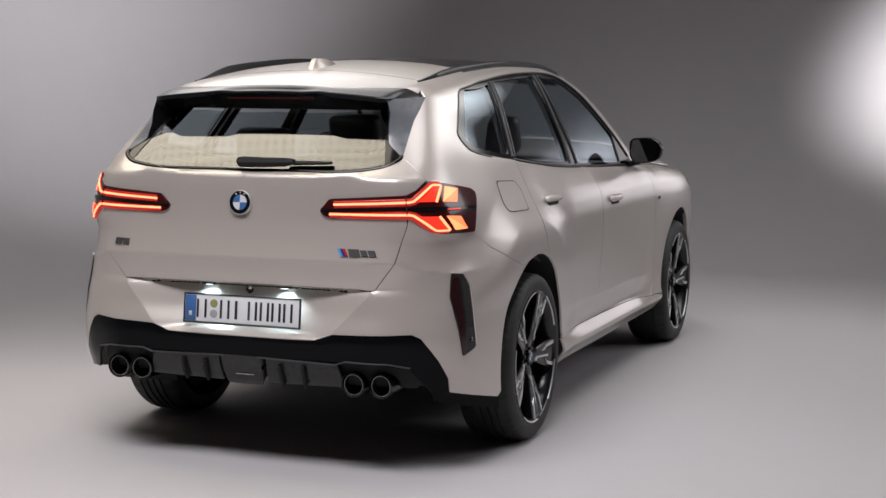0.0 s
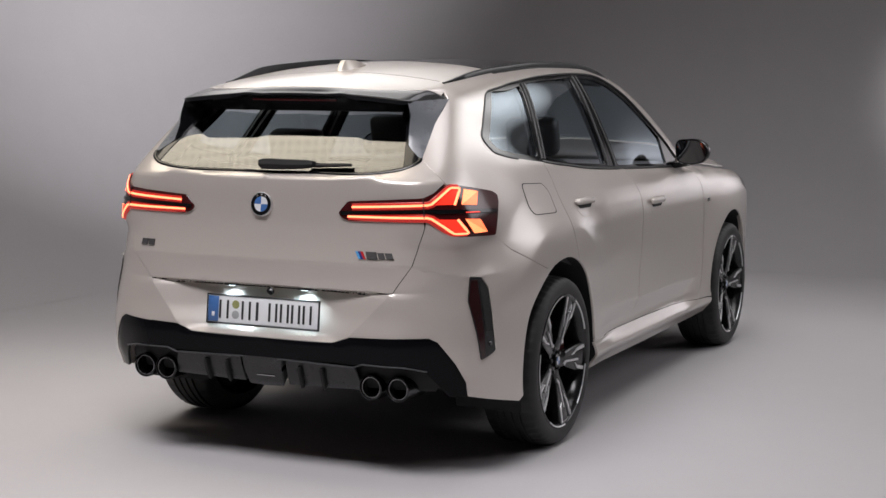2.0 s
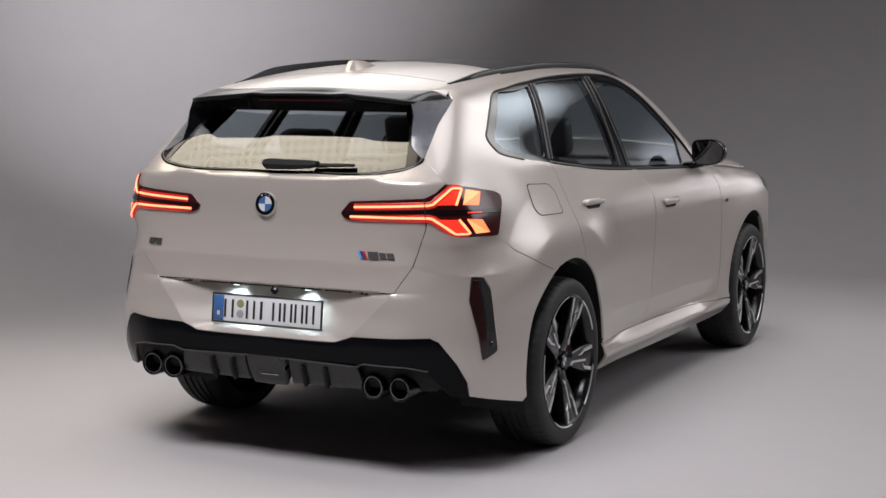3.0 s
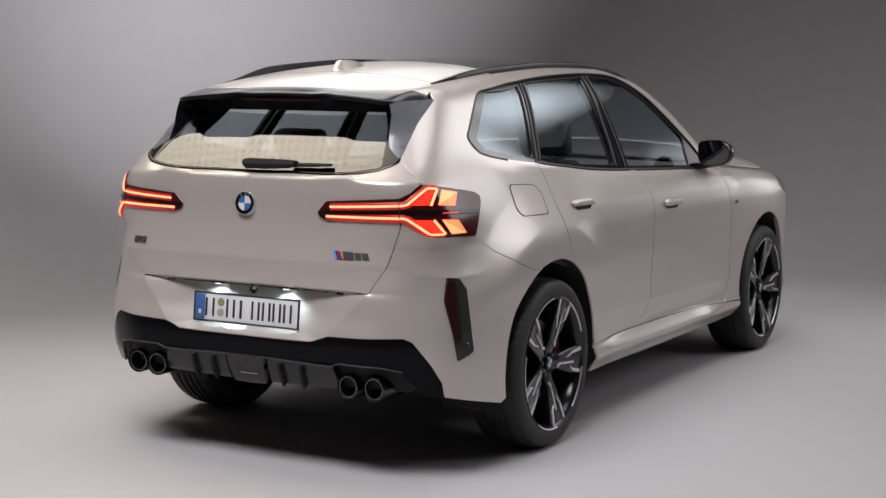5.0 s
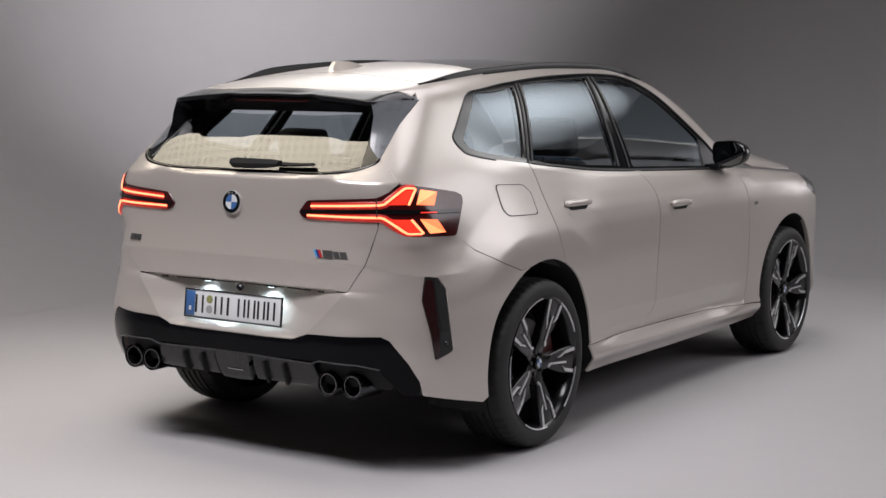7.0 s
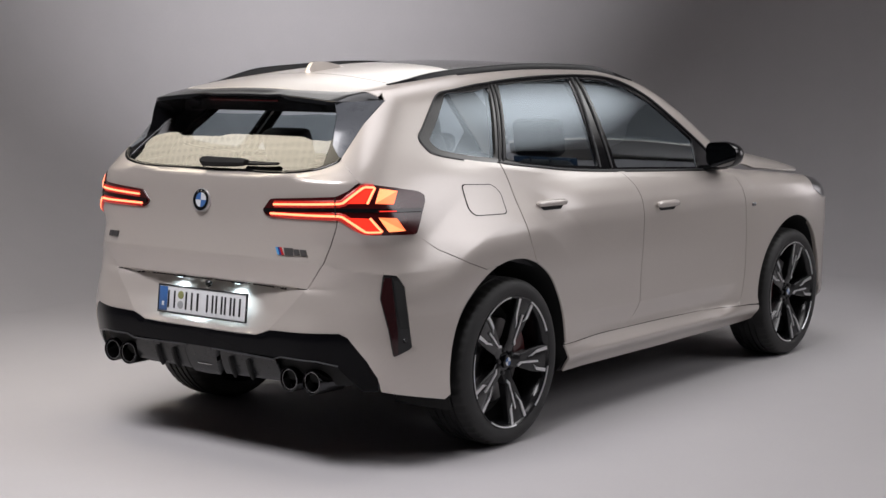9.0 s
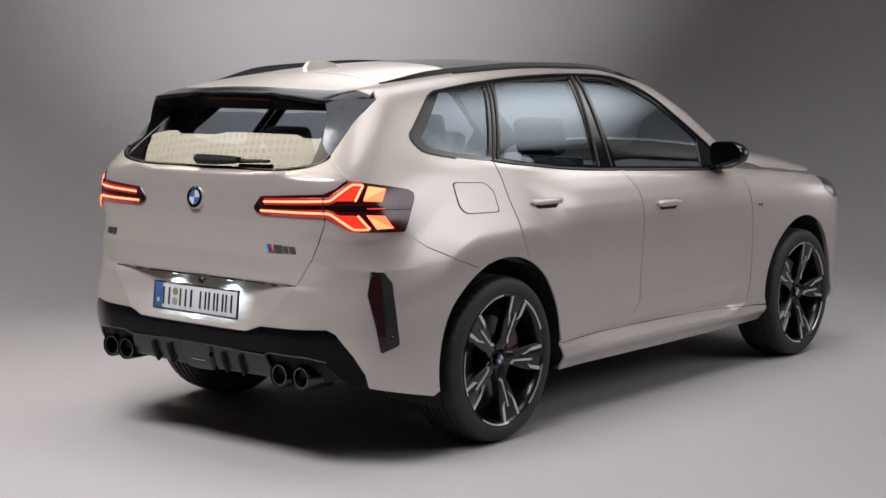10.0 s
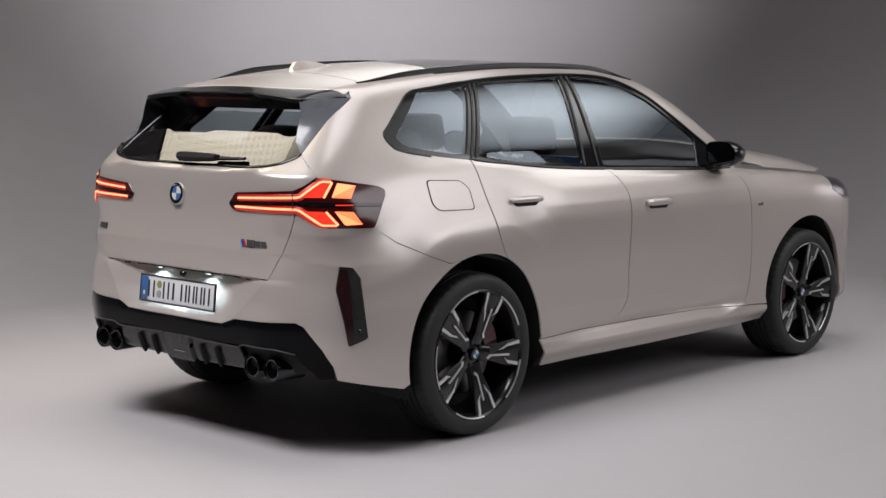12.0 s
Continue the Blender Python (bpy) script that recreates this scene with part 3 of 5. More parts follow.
# Unseen, added so that the roof and spoiler catch a brighter reflection.
softbox("corner_fill_softbox", "unseen softbox with a glowing white diffuser in the far corner, added to brighten the roof", look((4.6, 3.2, 4.3), (-0.4, 0.0, 1.6)), 5.0, 2.4, 1.6, (1.0, 0.98, 0.97), 4.0, 0.0, 1.0, 1.9)
# ---------------------------------------------------------------- the car
car = new("car")
tagged(car, "beige-grey sport utility car with lit red tail lights", "car")

ARCH_R, ARCH_F = (0.010, 0.375, 0.450), (2.868, 0.375, 0.446)
LIGHT = [(-0.778, 1.052), (-0.752, 1.088), (-0.565, 1.097), (-0.538, 1.113), (-0.503, 1.138), (-0.416, 1.129), (-0.354, 1.122), (-0.332, 1.110), (-0.331, 1.088),
         (-0.362, 0.973), (-0.481, 0.981), (-0.515, 1.002), (-0.551, 1.031), (-0.563, 1.039), (-0.748, 1.029), (-0.768, 1.037)]
REAR_GAP = [(0.083, 1.272), (0.105, 1.193), (0.117, 1.095), (0.133, 0.984), (0.153, 0.893), (0.185, 0.808)]
B_GAP = [(1.051, 1.187), (1.109, 1.123), (1.140, 1.058), (1.149, 0.982), (1.149, 0.887), (1.147, 0.682), (1.150, 0.520), (1.125, 0.440), (1.036, 0.387)]
F_GAP = [(2.185, 1.085), (2.222, 1.030), (2.243, 0.967), (2.258, 0.880), (2.275, 0.671), (2.272, 0.544), (2.248, 0.430), (2.205, 0.363)]
BELT = [(0.083, 1.272), (0.322, 1.247), (0.575, 1.214), (0.869, 1.190), (1.377, 1.163), (1.910, 1.139), (2.04, 1.135)]
DLO_REAR = [(0.083, 1.272), (-0.136, 1.278), (-0.262, 1.284), (-0.302, 1.302), (-0.330, 1.348), (-0.310, 1.404), (-0.257, 1.526), (-0.212, 1.606), (-0.144, 1.651), (0.057, 1.728),
            (0.237, 1.763), (0.573, 1.793), (0.994, 1.812), (1.290, 1.800), (1.460, 1.757), (1.638, 1.657), (1.815, 1.510), (1.961, 1.383), (2.054, 1.304), (2.16, 1.20)]
SEAM = [(-0.564, 1.218), (-0.507, 1.141)]
BUMPER_SEAM = [(-0.362, 0.973), (-0.293, 0.904), (-0.178, 0.835), (-0.100, 0.797)]


def shifted(line, du=0.0, dv=0.0):
    return [(u + du, v + dv) for u, v in line]


def arch_line(which, a0, a1):
    cx, cz, r = which
    return on_side(arc(cx, cz, r, a0, a1))


G = 0.0042
for side in (-1, 1):
    rear_gap, b_gap, f_gap = spline(REAR_GAP), spline(B_GAP), spline(F_GAP)
    belt, dlo = spline(BELT), spline(DLO_REAR, 6)
    ditch = [tuple(map(float, uv(x, 0.545 + 0.02 * math.sin(max(0.0, min(1.0, (x + 0.4) / 2.0)) * 3.14), float(on_roof(np.array([x]), np.array([0.55]))[0][2])))) for x in np.linspace(1.60, -0.43, 24)]
    screen_edge = [tuple(map(float, uv(x, y, float(on_roof(np.array([x]), np.array([y]))[0][2])))) for x, y in zip(np.linspace(2.33, 1.66, 10), np.linspace(0.70, 0.56, 10))]
    # body side: pillars, roof edge and rear quarter in one pressing
    frame_line = (dlo + [(2.19, 1.16), (2.26, 1.14)] + screen_edge + ditch + [(-0.449, 1.483), (-0.514, 1.361)] + SEAM + LIGHT[4:10] + shifted(BUMPER_SEAM, 0, 0.0022)[1:] +
                  arch_line(ARCH_R, 106, 68) + shifted(rear_gap[::-1][1:], -G))
    panel("body_side", frame_line, PAINT, car, side=side, grid=0.014)
    panel("rear_door", shifted(rear_gap[::-1], G) + shifted([p for p in belt if p[0] < 1.045], 0, -G)[1:] + shifted(b_gap, -G) + [(0.80, 0.389), (0.45, 0.388)] + arch_line(ARCH_R, 3, 66),
          PAINT, car, side=side, grid=0.014)
    panel("front_door", shifted(b_gap[::-1], G) + shifted([p for p in belt if p[0] > 1.06], 0, -G) + [(2.10, 1.13)] + shifted(f_gap, -G) + [(2.14, 0.366), (1.80, 0.382), (1.3, 0.387)],
          PAINT, car, side=side, grid=0.014)
    panel("fender", shifted(f_gap[::-1], G) + [(2.12, 1.135), (2.20, 1.145), (2.36, 1.125), (2.575, 1.100), (2.85, 1.062), (3.05, 1.030)] + [(3.02, 0.955), (3.10, 0.90), (3.105, 0.63)] + arch_line(ARCH_F, 30, 178) + [(2.424, 0.353), (2.335, 0.360)],
          PAINT, car, side=side, grid=0.025)
    panel("sill", [(0.445, 0.384), (0.80, 0.385), (1.3, 0.383), (1.80, 0.378), (2.14, 0.362), (2.34, 0.353), (2.425, 0.345), (2.44, 0.262), (2.2, 0.250), (1.4, 0.243), (0.50, 0.248)], PAINT, car, side=side, grid=0.011)
    panel("front_bumper", arch_line(ARCH_F, 30, -8) + [(3.2, 0.25), (3.8, 0.25), (3.8, 0.80), (3.45, 0.86), (3.103, 0.895), (3.108, 0.63)], PAINT, car, side=side, grid=0.04)
    head = panel("headlight", [(3.053, 1.028), (3.028, 0.958), (3.105, 0.905), (3.45, 0.865), (3.45, 0.94), (3.2, 1.0)], material("headlight_lens", (0.05, 0.052, 0.058), rough=0.08, metal=0.4, coat=1.0, vary=0.2, scale=40), car, "clear headlight lens", side=side, grid=0.03, lift=-0.002)
    # shut lines: black strips added behind the gaps stand in for their shade
    for ln in (rear_gap, b_gap, f_gap, BUMPER_SEAM, [(0.45, 0.386), (1.3, 0.385), (2.14, 0.364), (2.42, 0.348)], SEAM):
        ribbon("shut_line_backing", ln, 0.03, DARK, car, "added black strip that keeps the shut line dark", lift=-0.010, side=side, thick=0.02)

    # side windows: black surround with the three panes let in
    low = shifted(BELT, 0, 0.001)
    glass_q = rounded([(-0.150, 1.640), (0.228, 1.735), (0.075, 1.303), (-0.125, 1.306), (-0.250, 1.310), (-0.286, 1.345)], 0.03)
    glass_r = rounded([(0.330, 1.750), (0.955, 1.787), (0.885, 1.222), (0.44, 1.252), (0.150, 1.298)], 0.02)
    glass_f = rounded([(1.050, 1.788), (1.290, 1.772), (1.440, 1.727), (1.625, 1.625), (1.80, 1.48), (1.945, 1.35), (1.905, 1.166), (1.045, 1.205)], 0.02)
    surround = spline(BELT[::-1], 6)[:-1] + shifted(dlo, 0, 0)
    panel("window_trim", surround, GLOSS, car, "gloss black window surround", holes=[glass_q, glass_r, glass_f], lift=-0.004, grid=0.03, side=side, skirt=0.014)
    for nm, g in (("quarter_window", glass_q), ("rear_door_window", glass_r), ("front_door_window", glass_f)):
        pane = panel(nm, g, WINDOW, car, "dark tinted side window glass", lift=-0.012, grid=0.04, side=side, skirt=0)
        pane.visible_shadow = False
    ribbon("belt_moulding", spline(shifted(BELT, 0, 0.006) , 6), 0.012, SATIN, car, "satin black belt moulding", lift=0.004, side=side)
    ribbon("window_moulding", shifted(dlo[6:], 0, -0.004), 0.008, SATIN, car, "satin black window edge moulding", lift=0.003, side=side)
    for a, b in (((0.975, 1.79), (0.895, 1.215)), ((1.018, 1.79), (1.000, 1.205))):
        ribbon("pillar_strip", [a, b], 0.012, SATIN, car, lift=0.0025, side=side)
    for a, b in (((0.262, 1.745), (0.100, 1.290)), ((0.300, 1.745), (0.128, 1.290))):
        ribbon("pillar_strip", [a, b], 0.010, SATIN, car, lift=0.0025, side=side)

    # fuel flap on the right only
    if side < 0:
        flap = rounded([(-0.176, 1.157), (-0.010, 1.161), (0.034, 1.121), (0.040, 1.020), (-0.132, 1.023), (-0.158, 1.050)], 0.02)
        edge = np.array(flap)
        mid = edge.mean(0)
        panel("fuel_flap", [tuple(mid + (p - mid) * 0.962) for p in edge], PAINT, car, lift=0.0016, grid=0.02, skirt=0.004)
        # Black sheet added under the flap draws the dark gap round it.
        panel("fuel_flap_backing", [tuple(mid + (p - mid) * 1.015) for p in edge], DARK, car, lift=0.0008, grid=0.02, skirt=0)

    # door handles: a bar over a scooped pocket
    for u0, v0 in ((0.365, 1.040), (1.385, 0.972)):
        pocket = rounded([(u0 - 0.115, v0 + 0.010), (u0 + 0.105, v0 + 0.010), (u0 + 0.118, v0 - 0.030), (u0 + 0.085, v0 - 0.066), (u0 - 0.080, v0 - 0.060), (u0 - 0.112, v0 - 0.030)], 0.02)
        panel("handle_pocket", pocket, PAINT, car, lift=0.0012, grid=0.015, side=side, skirt=0.002)
        # Flat dark patch paints the shade directly below the handle bar.
        panel("handle_shade", rounded([(u0 - 0.095, v0 - 0.006), (u0 + 0.090, v0 - 0.006), (u0 + 0.060, v0 - 0.026), (u0 - 0.080, v0 - 0.024)], 0.008), DARK, car, lift=0.0022, grid=0.015, side=side, skirt=0)
        ring = []
        for k, (s, w) in enumerate(((-0.115, 0.4), (-0.105, 0.85), (-0.06, 1.0), (0.06, 1.0), (0.10, 0.85), (0.112, 0.4))):
            c = skin(np.array([u0 + s] * 8), v0 + 0.006 + 0.017 * w * np.sin(np.linspace(0, 2 * math.pi, 8, endpoint=False)), 0.010 + 0.010 * w * np.cos(np.linspace(0, 2 * math.pi, 8, endpoint=False)))
            ring.append([(p[0], p[1] * (1 if side < 0 else -1), p[2]) for p in c])
        part("door_handle", loft(ring, True, True, True, 70), PAINT, car, "body-coloured door handle bar")

# tailgate, bumper, roof, bonnet, windscreen: across the middle
GLASS_LOW = [(-1.0, 1.176), (-0.885, 1.176), (-0.725, 1.170), (-0.638, 1.177), (-0.598, 1.190), (-0.573, 1.205), (-0.566, 1.218)]
GATE_EDGE = [(-0.563, 1.096), (-0.561, 1.014), (-0.580, 0.920), (-0.592, 0.866), (-0.640, 0.752)]
panel("tailgate", spline(GLASS_LOW, 5) + [(-0.511, 1.142), (-0.544, 1.108), (-0.569, 1.092)] + shifted(GATE_EDGE[1:-1], -0.0018) + [(-0.640, 0.757), (-1.0, 0.757)], PAINT, car, "painted tailgate with a crease above the plate", lines=[[(-0.999, v), (-0.600, v)] for v in (0.858, 0.866, 0.874)], grid=0.016, mirror=True, skirt=0.03)
# Black strips added behind the tailgate's gap to keep it dark.
ribbon("tailgate_backing", [(-0.5655, 1.028), *GATE_EDGE[1:]], 0.014, DARK, car, lift=-0.010, thick=0.02)
ribbon("tailgate_backing", [(-0.5655, 1.028), *GATE_EDGE[1:]], 0.014, DARK, car, lift=-0.010, thick=0.02, side=1)
VALANCE = [(-1.0, 0.553), (-0.790, 0.553), (-0.745, 0.578), (-0.553, 0.586), (-0.532, 0.570), (-0.487, 0.476), (-0.460, 0.401), (-0.452, 0.342)]


def on_tail(points):
    p = on_rear(np.array([q[0] for q in points]), np.array([q[1] for q in points]))
    return [tuple(map(float, w)) for w in np.stack(uv(p[:, 0], p[:, 1], p[:, 2]), -1)]


# edges of the plate recess, each as a pair of close lines
RECESS = []
for off in (-0.004, 0.004):
    RECESS.append(on_tail([(0.372 + 0.188 * (z - 0.55) / 0.198 + off, z) for z in np.linspace(0.560, 0.740, 14)]))
    RECESS.append(on_tail([(y, 0.583 + off) for y in np.linspace(0.003, 0.315, 20)]))
panel("rear_bumper", [(-1.0, 0.7510), (-0.660, 0.7510), (-0.6385, 0.754)] + [(-0.5908, 0.866), (-0.5788, 0.920), (-0.5600, 1.014), (-0.5585, 1.032)] + LIGHT[12:9:-1] + [(-0.362, 0.973)] + shifted(BUMPER_SEAM, 0, -0.0022)[1:] +
      arch_line(ARCH_R, 108, 190) + [(-0.273, 0.281)] + shifted(VALANCE[::-1], 0, 0.003), PAINT, car, "painted rear bumper with a plate recess", lines=RECESS, grid=0.012, mirror=True)
panel("valance", [(-1.0, 0.550)] + VALANCE[1:-1] + [(-0.458, 0.345), (-0.50, 0.345), (-0.56, 0.452), (-0.66, 0.470), (-1.0, 0.470)], PIANO, car, "gloss black lower rear apron", grid=0.025, lift=-0.003, mirror=True)

EDGE = [(-0.630, 0.0), (-0.630, 0.24), (-0.606, 0.36), (-0.555, 0.48), (-0.484, 0.576)]
panel("roof", [(0.24, 0.0), (0.235, 0.12), (0.20, 0.36), (0.14, 0.50), (0.10, 0.555), (-0.1, 0.560), (-0.43, 0.570), *EDGE[::-1][:-1], (-0.630, 0.0)], PAINT, car, chart="roof", mirror=True, grid=0.03)
panel("glass_roof", [(0.245, 0.0), (0.24, 0.12), (0.205, 0.36), (0.145, 0.50), (0.105, 0.555), (0.6, 0.562), (1.2, 0.560), (1.58, 0.545), (1.60, 0.30), (1.62, 0.0)], GLOSS, car, "gloss black glass roof panel", chart="roof", mirror=True, grid=0.04)

for s in (-1, 1):
    seam = on_roof(np.linspace(-0.335, -0.290, 20), np.linspace(0.50, 0.001, 20))
    ribbon("roof_seam", [tuple(map(float, w)) for w in np.stack(uv(seam[:, 0], seam[:, 1], seam[:, 2]), -1)], 0.003, SATIN, car, "thin roof shut line", lift=0.0006, side=s)


def spoiler_height(x, y):
    return float(ROOF_X(x) - ROOF_C(x) * y * y - 0.5 * max(abs(y) - 0.5, 0) ** 2)


def skin_top(x, y):
    z = np.linspace(1.40, 1.70, 301)
    return float(z[np.nonzero(body(np.full(301, x), np.full(301, y), z) < 0)[0][-1]])


rings = []
for y in np.concatenate([np.linspace(-0.584, -0.50, 8), np.linspace(-0.485, -0.30, 8), np.linspace(-0.285, -0.225, 5), np.linspace(-0.20, 0.20, 9), np.linspace(0.225, 0.285, 5), np.linspace(0.30, 0.485, 8), np.linspace(0.50, 0.584, 8)]):
    w = abs(y)
    front = float(np.interp(w, [0, 0.24, 0.36, 0.48, 0.584], [-0.634, -0.634, -0.610, -0.559, -0.485]))
    tail = float(np.interp(w, [0, 0.225, 0.285, 0.50, 0.535, 0.584], [-0.712, -0.712, -0.724, -0.722, -0.706, -0.506]))
    thick = 0.009 + 0.010 * float(step(0.235, 0.30, w)) - 0.010 * float(step(0.50, 0.58, w))
    drop = 0.006 * float(step(0.225, 0.16, w))
    zf = min(spoiler_height(front, y) - 0.002, skin_top(front, y) + 0.001)
    zt, zm = spoiler_height(tail, y) - 0.004 - drop, spoiler_height((front + tail) / 2, y) - 0.001 - drop
    end = float(np.clip((w - 0.50) / 0.084, 0, 1))
    if end > 0:
        zt = 1.509 - 0.006 * end
        zm = (zf + zt) / 2 + 0.004 * (1 - end)
    low = max(-0.665, tail + 0.04)
    rings.append([(front + 0.02, y, zf - 0.012), (front, y, zf), (front - 0.008, y, zf - 0.0012), ((front + tail) / 2, y, zm), (tail + 0.012, y, zt + 0.0018), (tail + 0.005, y, zt + 0.0004), (tail + 0.001, y, zt - 0.002), (tail + 0.002, y, zt - thick), (tail + 0.03, y, zt - thick - 0.006), (low, y, zt - thick - 0.010), (low + 0.04, y, 1.458), (front + 0.10, y, 1.455)])
spoiler = part("roof_spoiler", loft(rings, True, True, True, 38), SPOILER, car, "gloss black roof spoiler")
pane = panel("windscreen", [(1.64, 0.0), (1.62, 0.30), (1.60, 0.545), (2.30, 0.695), (2.37, 0.45), (2.42, 0.0)], WINDOW, car, "clear windscreen glass", chart="roof", mirror=True, grid=0.04)
pane.visible_shadow = False
panel("bonnet", [(2.44, 0.0), (2.40, 0.45), (2.33, 0.70), (2.45, 0.77), (2.60, 0.805), (3.0, 0.81), (3.2, 0.79), (3.40, 0.70), (3.50, 0.45), (3.54, 0.0)], PAINT, car, "painted bonnet", chart="roof", mirror=True, grid=0.04)
# ---------------------------------------------------------------- wheels
def tyre_mesh():
    w, r = 0.245, 0.37
    prof = [(0.283, 0.010), (0.292, 0.002), (0.305, -0.004), (0.325, -0.006), (0.345, -0.001), (0.357, 0.008), (0.365, 0.022), (0.3685, 0.040)]
    grooves = []
    for g in (0.070, 0.105, 0.140, 0.175):
        grooves += [(0.370, g - 0.006), (0.3625, g - 0.005), (0.3625, g + 0.005), (0.370, g + 0.006)]
    prof += grooves + [(0.3685, w - 0.04), (0.365, w - 0.022), (0.357, w - 0.008), (0.345, w + 0.001), (0.325, w + 0.006), (0.29, w)]
    bm = lathe(prof, 160, "Y", 50)
    for v in bm.verts:
        r = math.hypot(v.co.x, v.co.z)
        if round(math.atan2(v.co.z, v.co.x) / (2 * math.pi) * 160) % 3 == 0 and r > 0.3600 and (v.co.y < 0.05 or v.co.y > w - 0.05):
            v.co.x, v.co.z = v.co.x * (r - 0.008) / r, v.co.z * (r - 0.008) / r
    return bm


def spoke_mesh():
    """One black spoke: broad at the hub, forked at the rim."""
    def bar(pts, w0, w1, d0, d1):
        rings = []
        for i, (r, t, y) in enumerate(pts):
            f = i / (len(pts) - 1)
            w, d = w0 + (w1 - w0) * f, d0 + (d1 - d0) * f
            rings.append([(r, y, t - w), (r, y - 0.004, t - w * 0.7), (r, y - 0.004, t + w * 0.7), (r, y, t + w), (r, y + d, t + w * 0.8), (r, y + d, t - w * 0.8)])
        return loft(rings, True, True, True, 30)
    return joined(bar([(0.10, 0, 0.034), (0.18, 0, 0.022), (0.284, 0, 0.010)], 0.024, 0.056, 0.03, 0.02),
                  bar([(0.045, 0, 0.040), (0.10, 0, 0.030), (0.17, 0, 0.022)], 0.034, 0.024, 0.05, 0.04),
                  bar([(0.10, 0.012, 0.030), (0.18, 0.034, 0.019), (0.278, 0.050, 0.012)], 0.020, 0.016, 0.04, 0.03),
                  bar([(0.10, -0.012, 0.030), (0.18, -0.034, 0.019), (0.278, -0.050, 0.012)], 0.020, 0.016, 0.04, 0.03))


FACE_R = curve([0.045, 0.082, 0.15, 0.19, 0.214, 0.24, 0.285], [0.036, 0.0268, 0.0185, 0.0128, 0.0105, 0.0080, 0.0050])


def facet_mesh(outline):
    """A machined bright facet on a spoke: an angular outline of (radius, across), following the spoke's dish."""
    edge = dense(outline, 0.02)
    n = len(edge)
    top = [(r, float(FACE_R(r)) - 0.003, t) for r, t in edge]
    verts = [(r, y + 0.006, t) for r, y, t in top] + top
    faces = [(i, (i + 1) % n, n + (i + 1) % n, n + i) for i in range(n)] + [tuple(range(n, 2 * n))]
    return solid(verts, faces, smooth=False)


def wheel(place, turn, spin=0.0, grip=158):
    w = new("wheel")
    w.parent = car
    w.matrix_local = pose(*place, 0, 0, turn)
    part("tyre", tyre_mesh(), RUBBER, w, "low-profile black rubber tyre")
    rim = part("rim", lathe([(0.292, 0.004), (0.294, -0.001), (0.288, -0.003), (0.280, 0.004), (0.272, 0.022), (0.262, 0.060), (0.258, 0.20), (0.275, 0.25), (0.285, 0.262)], 96), ALLOY, w, "glossy black alloy rim barrel")
    for k in range(5):
        turns = np.radians(-72 * k - spin + 36 + np.linspace(-19.5, 19.5, 22))
        lip = [(0.2900, -0.0048), (0.2865, -0.0054), (0.2835, -0.0030), (0.2835, 0.0), (0.2900, 0.0)]
        part("rim_edge", loft([[(r * math.cos(a), h, -r * math.sin(a)) for r, h in lip] for a in -turns], True, True, True, 30), SILVER, rim, "bright machined rim edge")
        m = pose(0, 0, 0, 0, -72 * k - spin, 0)
        sp = part("spoke", moved(spoke_mesh(), m), ALLOY, w)
        for outline in ([(0.150, 0.014), (0.176, 0.018), (0.196, 0.030), (0.281, 0.043), (0.279, 0.059), (0.205, 0.043), (0.184, 0.031)],
                        [(0.188, -0.021), (0.205, -0.033), (0.281, -0.043), (0.279, -0.059), (0.212, -0.048), (0.200, -0.036)],
                        [(0.078, -0.020), (0.096, -0.006), (0.216, -0.003), (0.219, -0.012), (0.104, -0.014), (0.088, -0.027)]):
            part("facet", moved(facet_mesh(outline), m), SILVER, sp, "bright machined spoke facet")
        part("lug_bolt", moved(lathe([(0.0, 0.030), (0.009, 0.030), (0.010, 0.034), (0.010, 0.05)], 10), m @ pose(0.052 * math.cos(0.63), 0, 0.052 * math.sin(0.63))), SATIN, w)
    part("hub_face", lathe([(0.0, 0.040), (0.040, 0.040), (0.060, 0.048), (0.066, 0.07), (0.066, 0.12)], 48), ALLOY, w)
    cap = part("centre_cap", lathe([(0.0, 0.022), (0.026, 0.022), (0.030, 0.025), (0.031, 0.042)], 40), GLOSS, w, "round centre cap with blue and white quarters")
    for k in range(4):
        pts = [(0, 0.0212, 0)] + [(0.019 * math.cos(radians(a)), 0.0212, 0.019 * math.sin(radians(a))) for a in np.linspace(90 * k, 90 * k + 90, 8)]
        part("quarter", solid(pts + [(x, 0.0225, z) for x, _, z in pts], [tuple(range(9)), tuple(range(17, 8, -1))], smooth=False), BLUE if k % 2 else PALE, cap)
    part("brake_disc", lathe([(0.10, 0.105), (0.187, 0.105), (0.190, 0.110), (0.190, 0.128), (0.10, 0.130)], 72), STEEL, w, "steel brake disc")
    cal = lathe([(0.115, 0.070), (0.200, 0.070), (0.208, 0.085), (0.208, 0.15), (0.115, 0.15), (0.115, 0.070)], 72)
    bmesh.ops.delete(cal, geom=[v for v in cal.verts if abs((math.degrees(math.atan2(v.co.z, v.co.x)) - grip + 180) % 360 - 180) > 26], context="VERTS")
    part("brake_caliper", cal, RED, w, "red brake caliper")
    # Black disc added behind the spokes in place of the rim's inner shade.
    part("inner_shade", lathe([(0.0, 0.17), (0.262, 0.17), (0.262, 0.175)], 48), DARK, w)


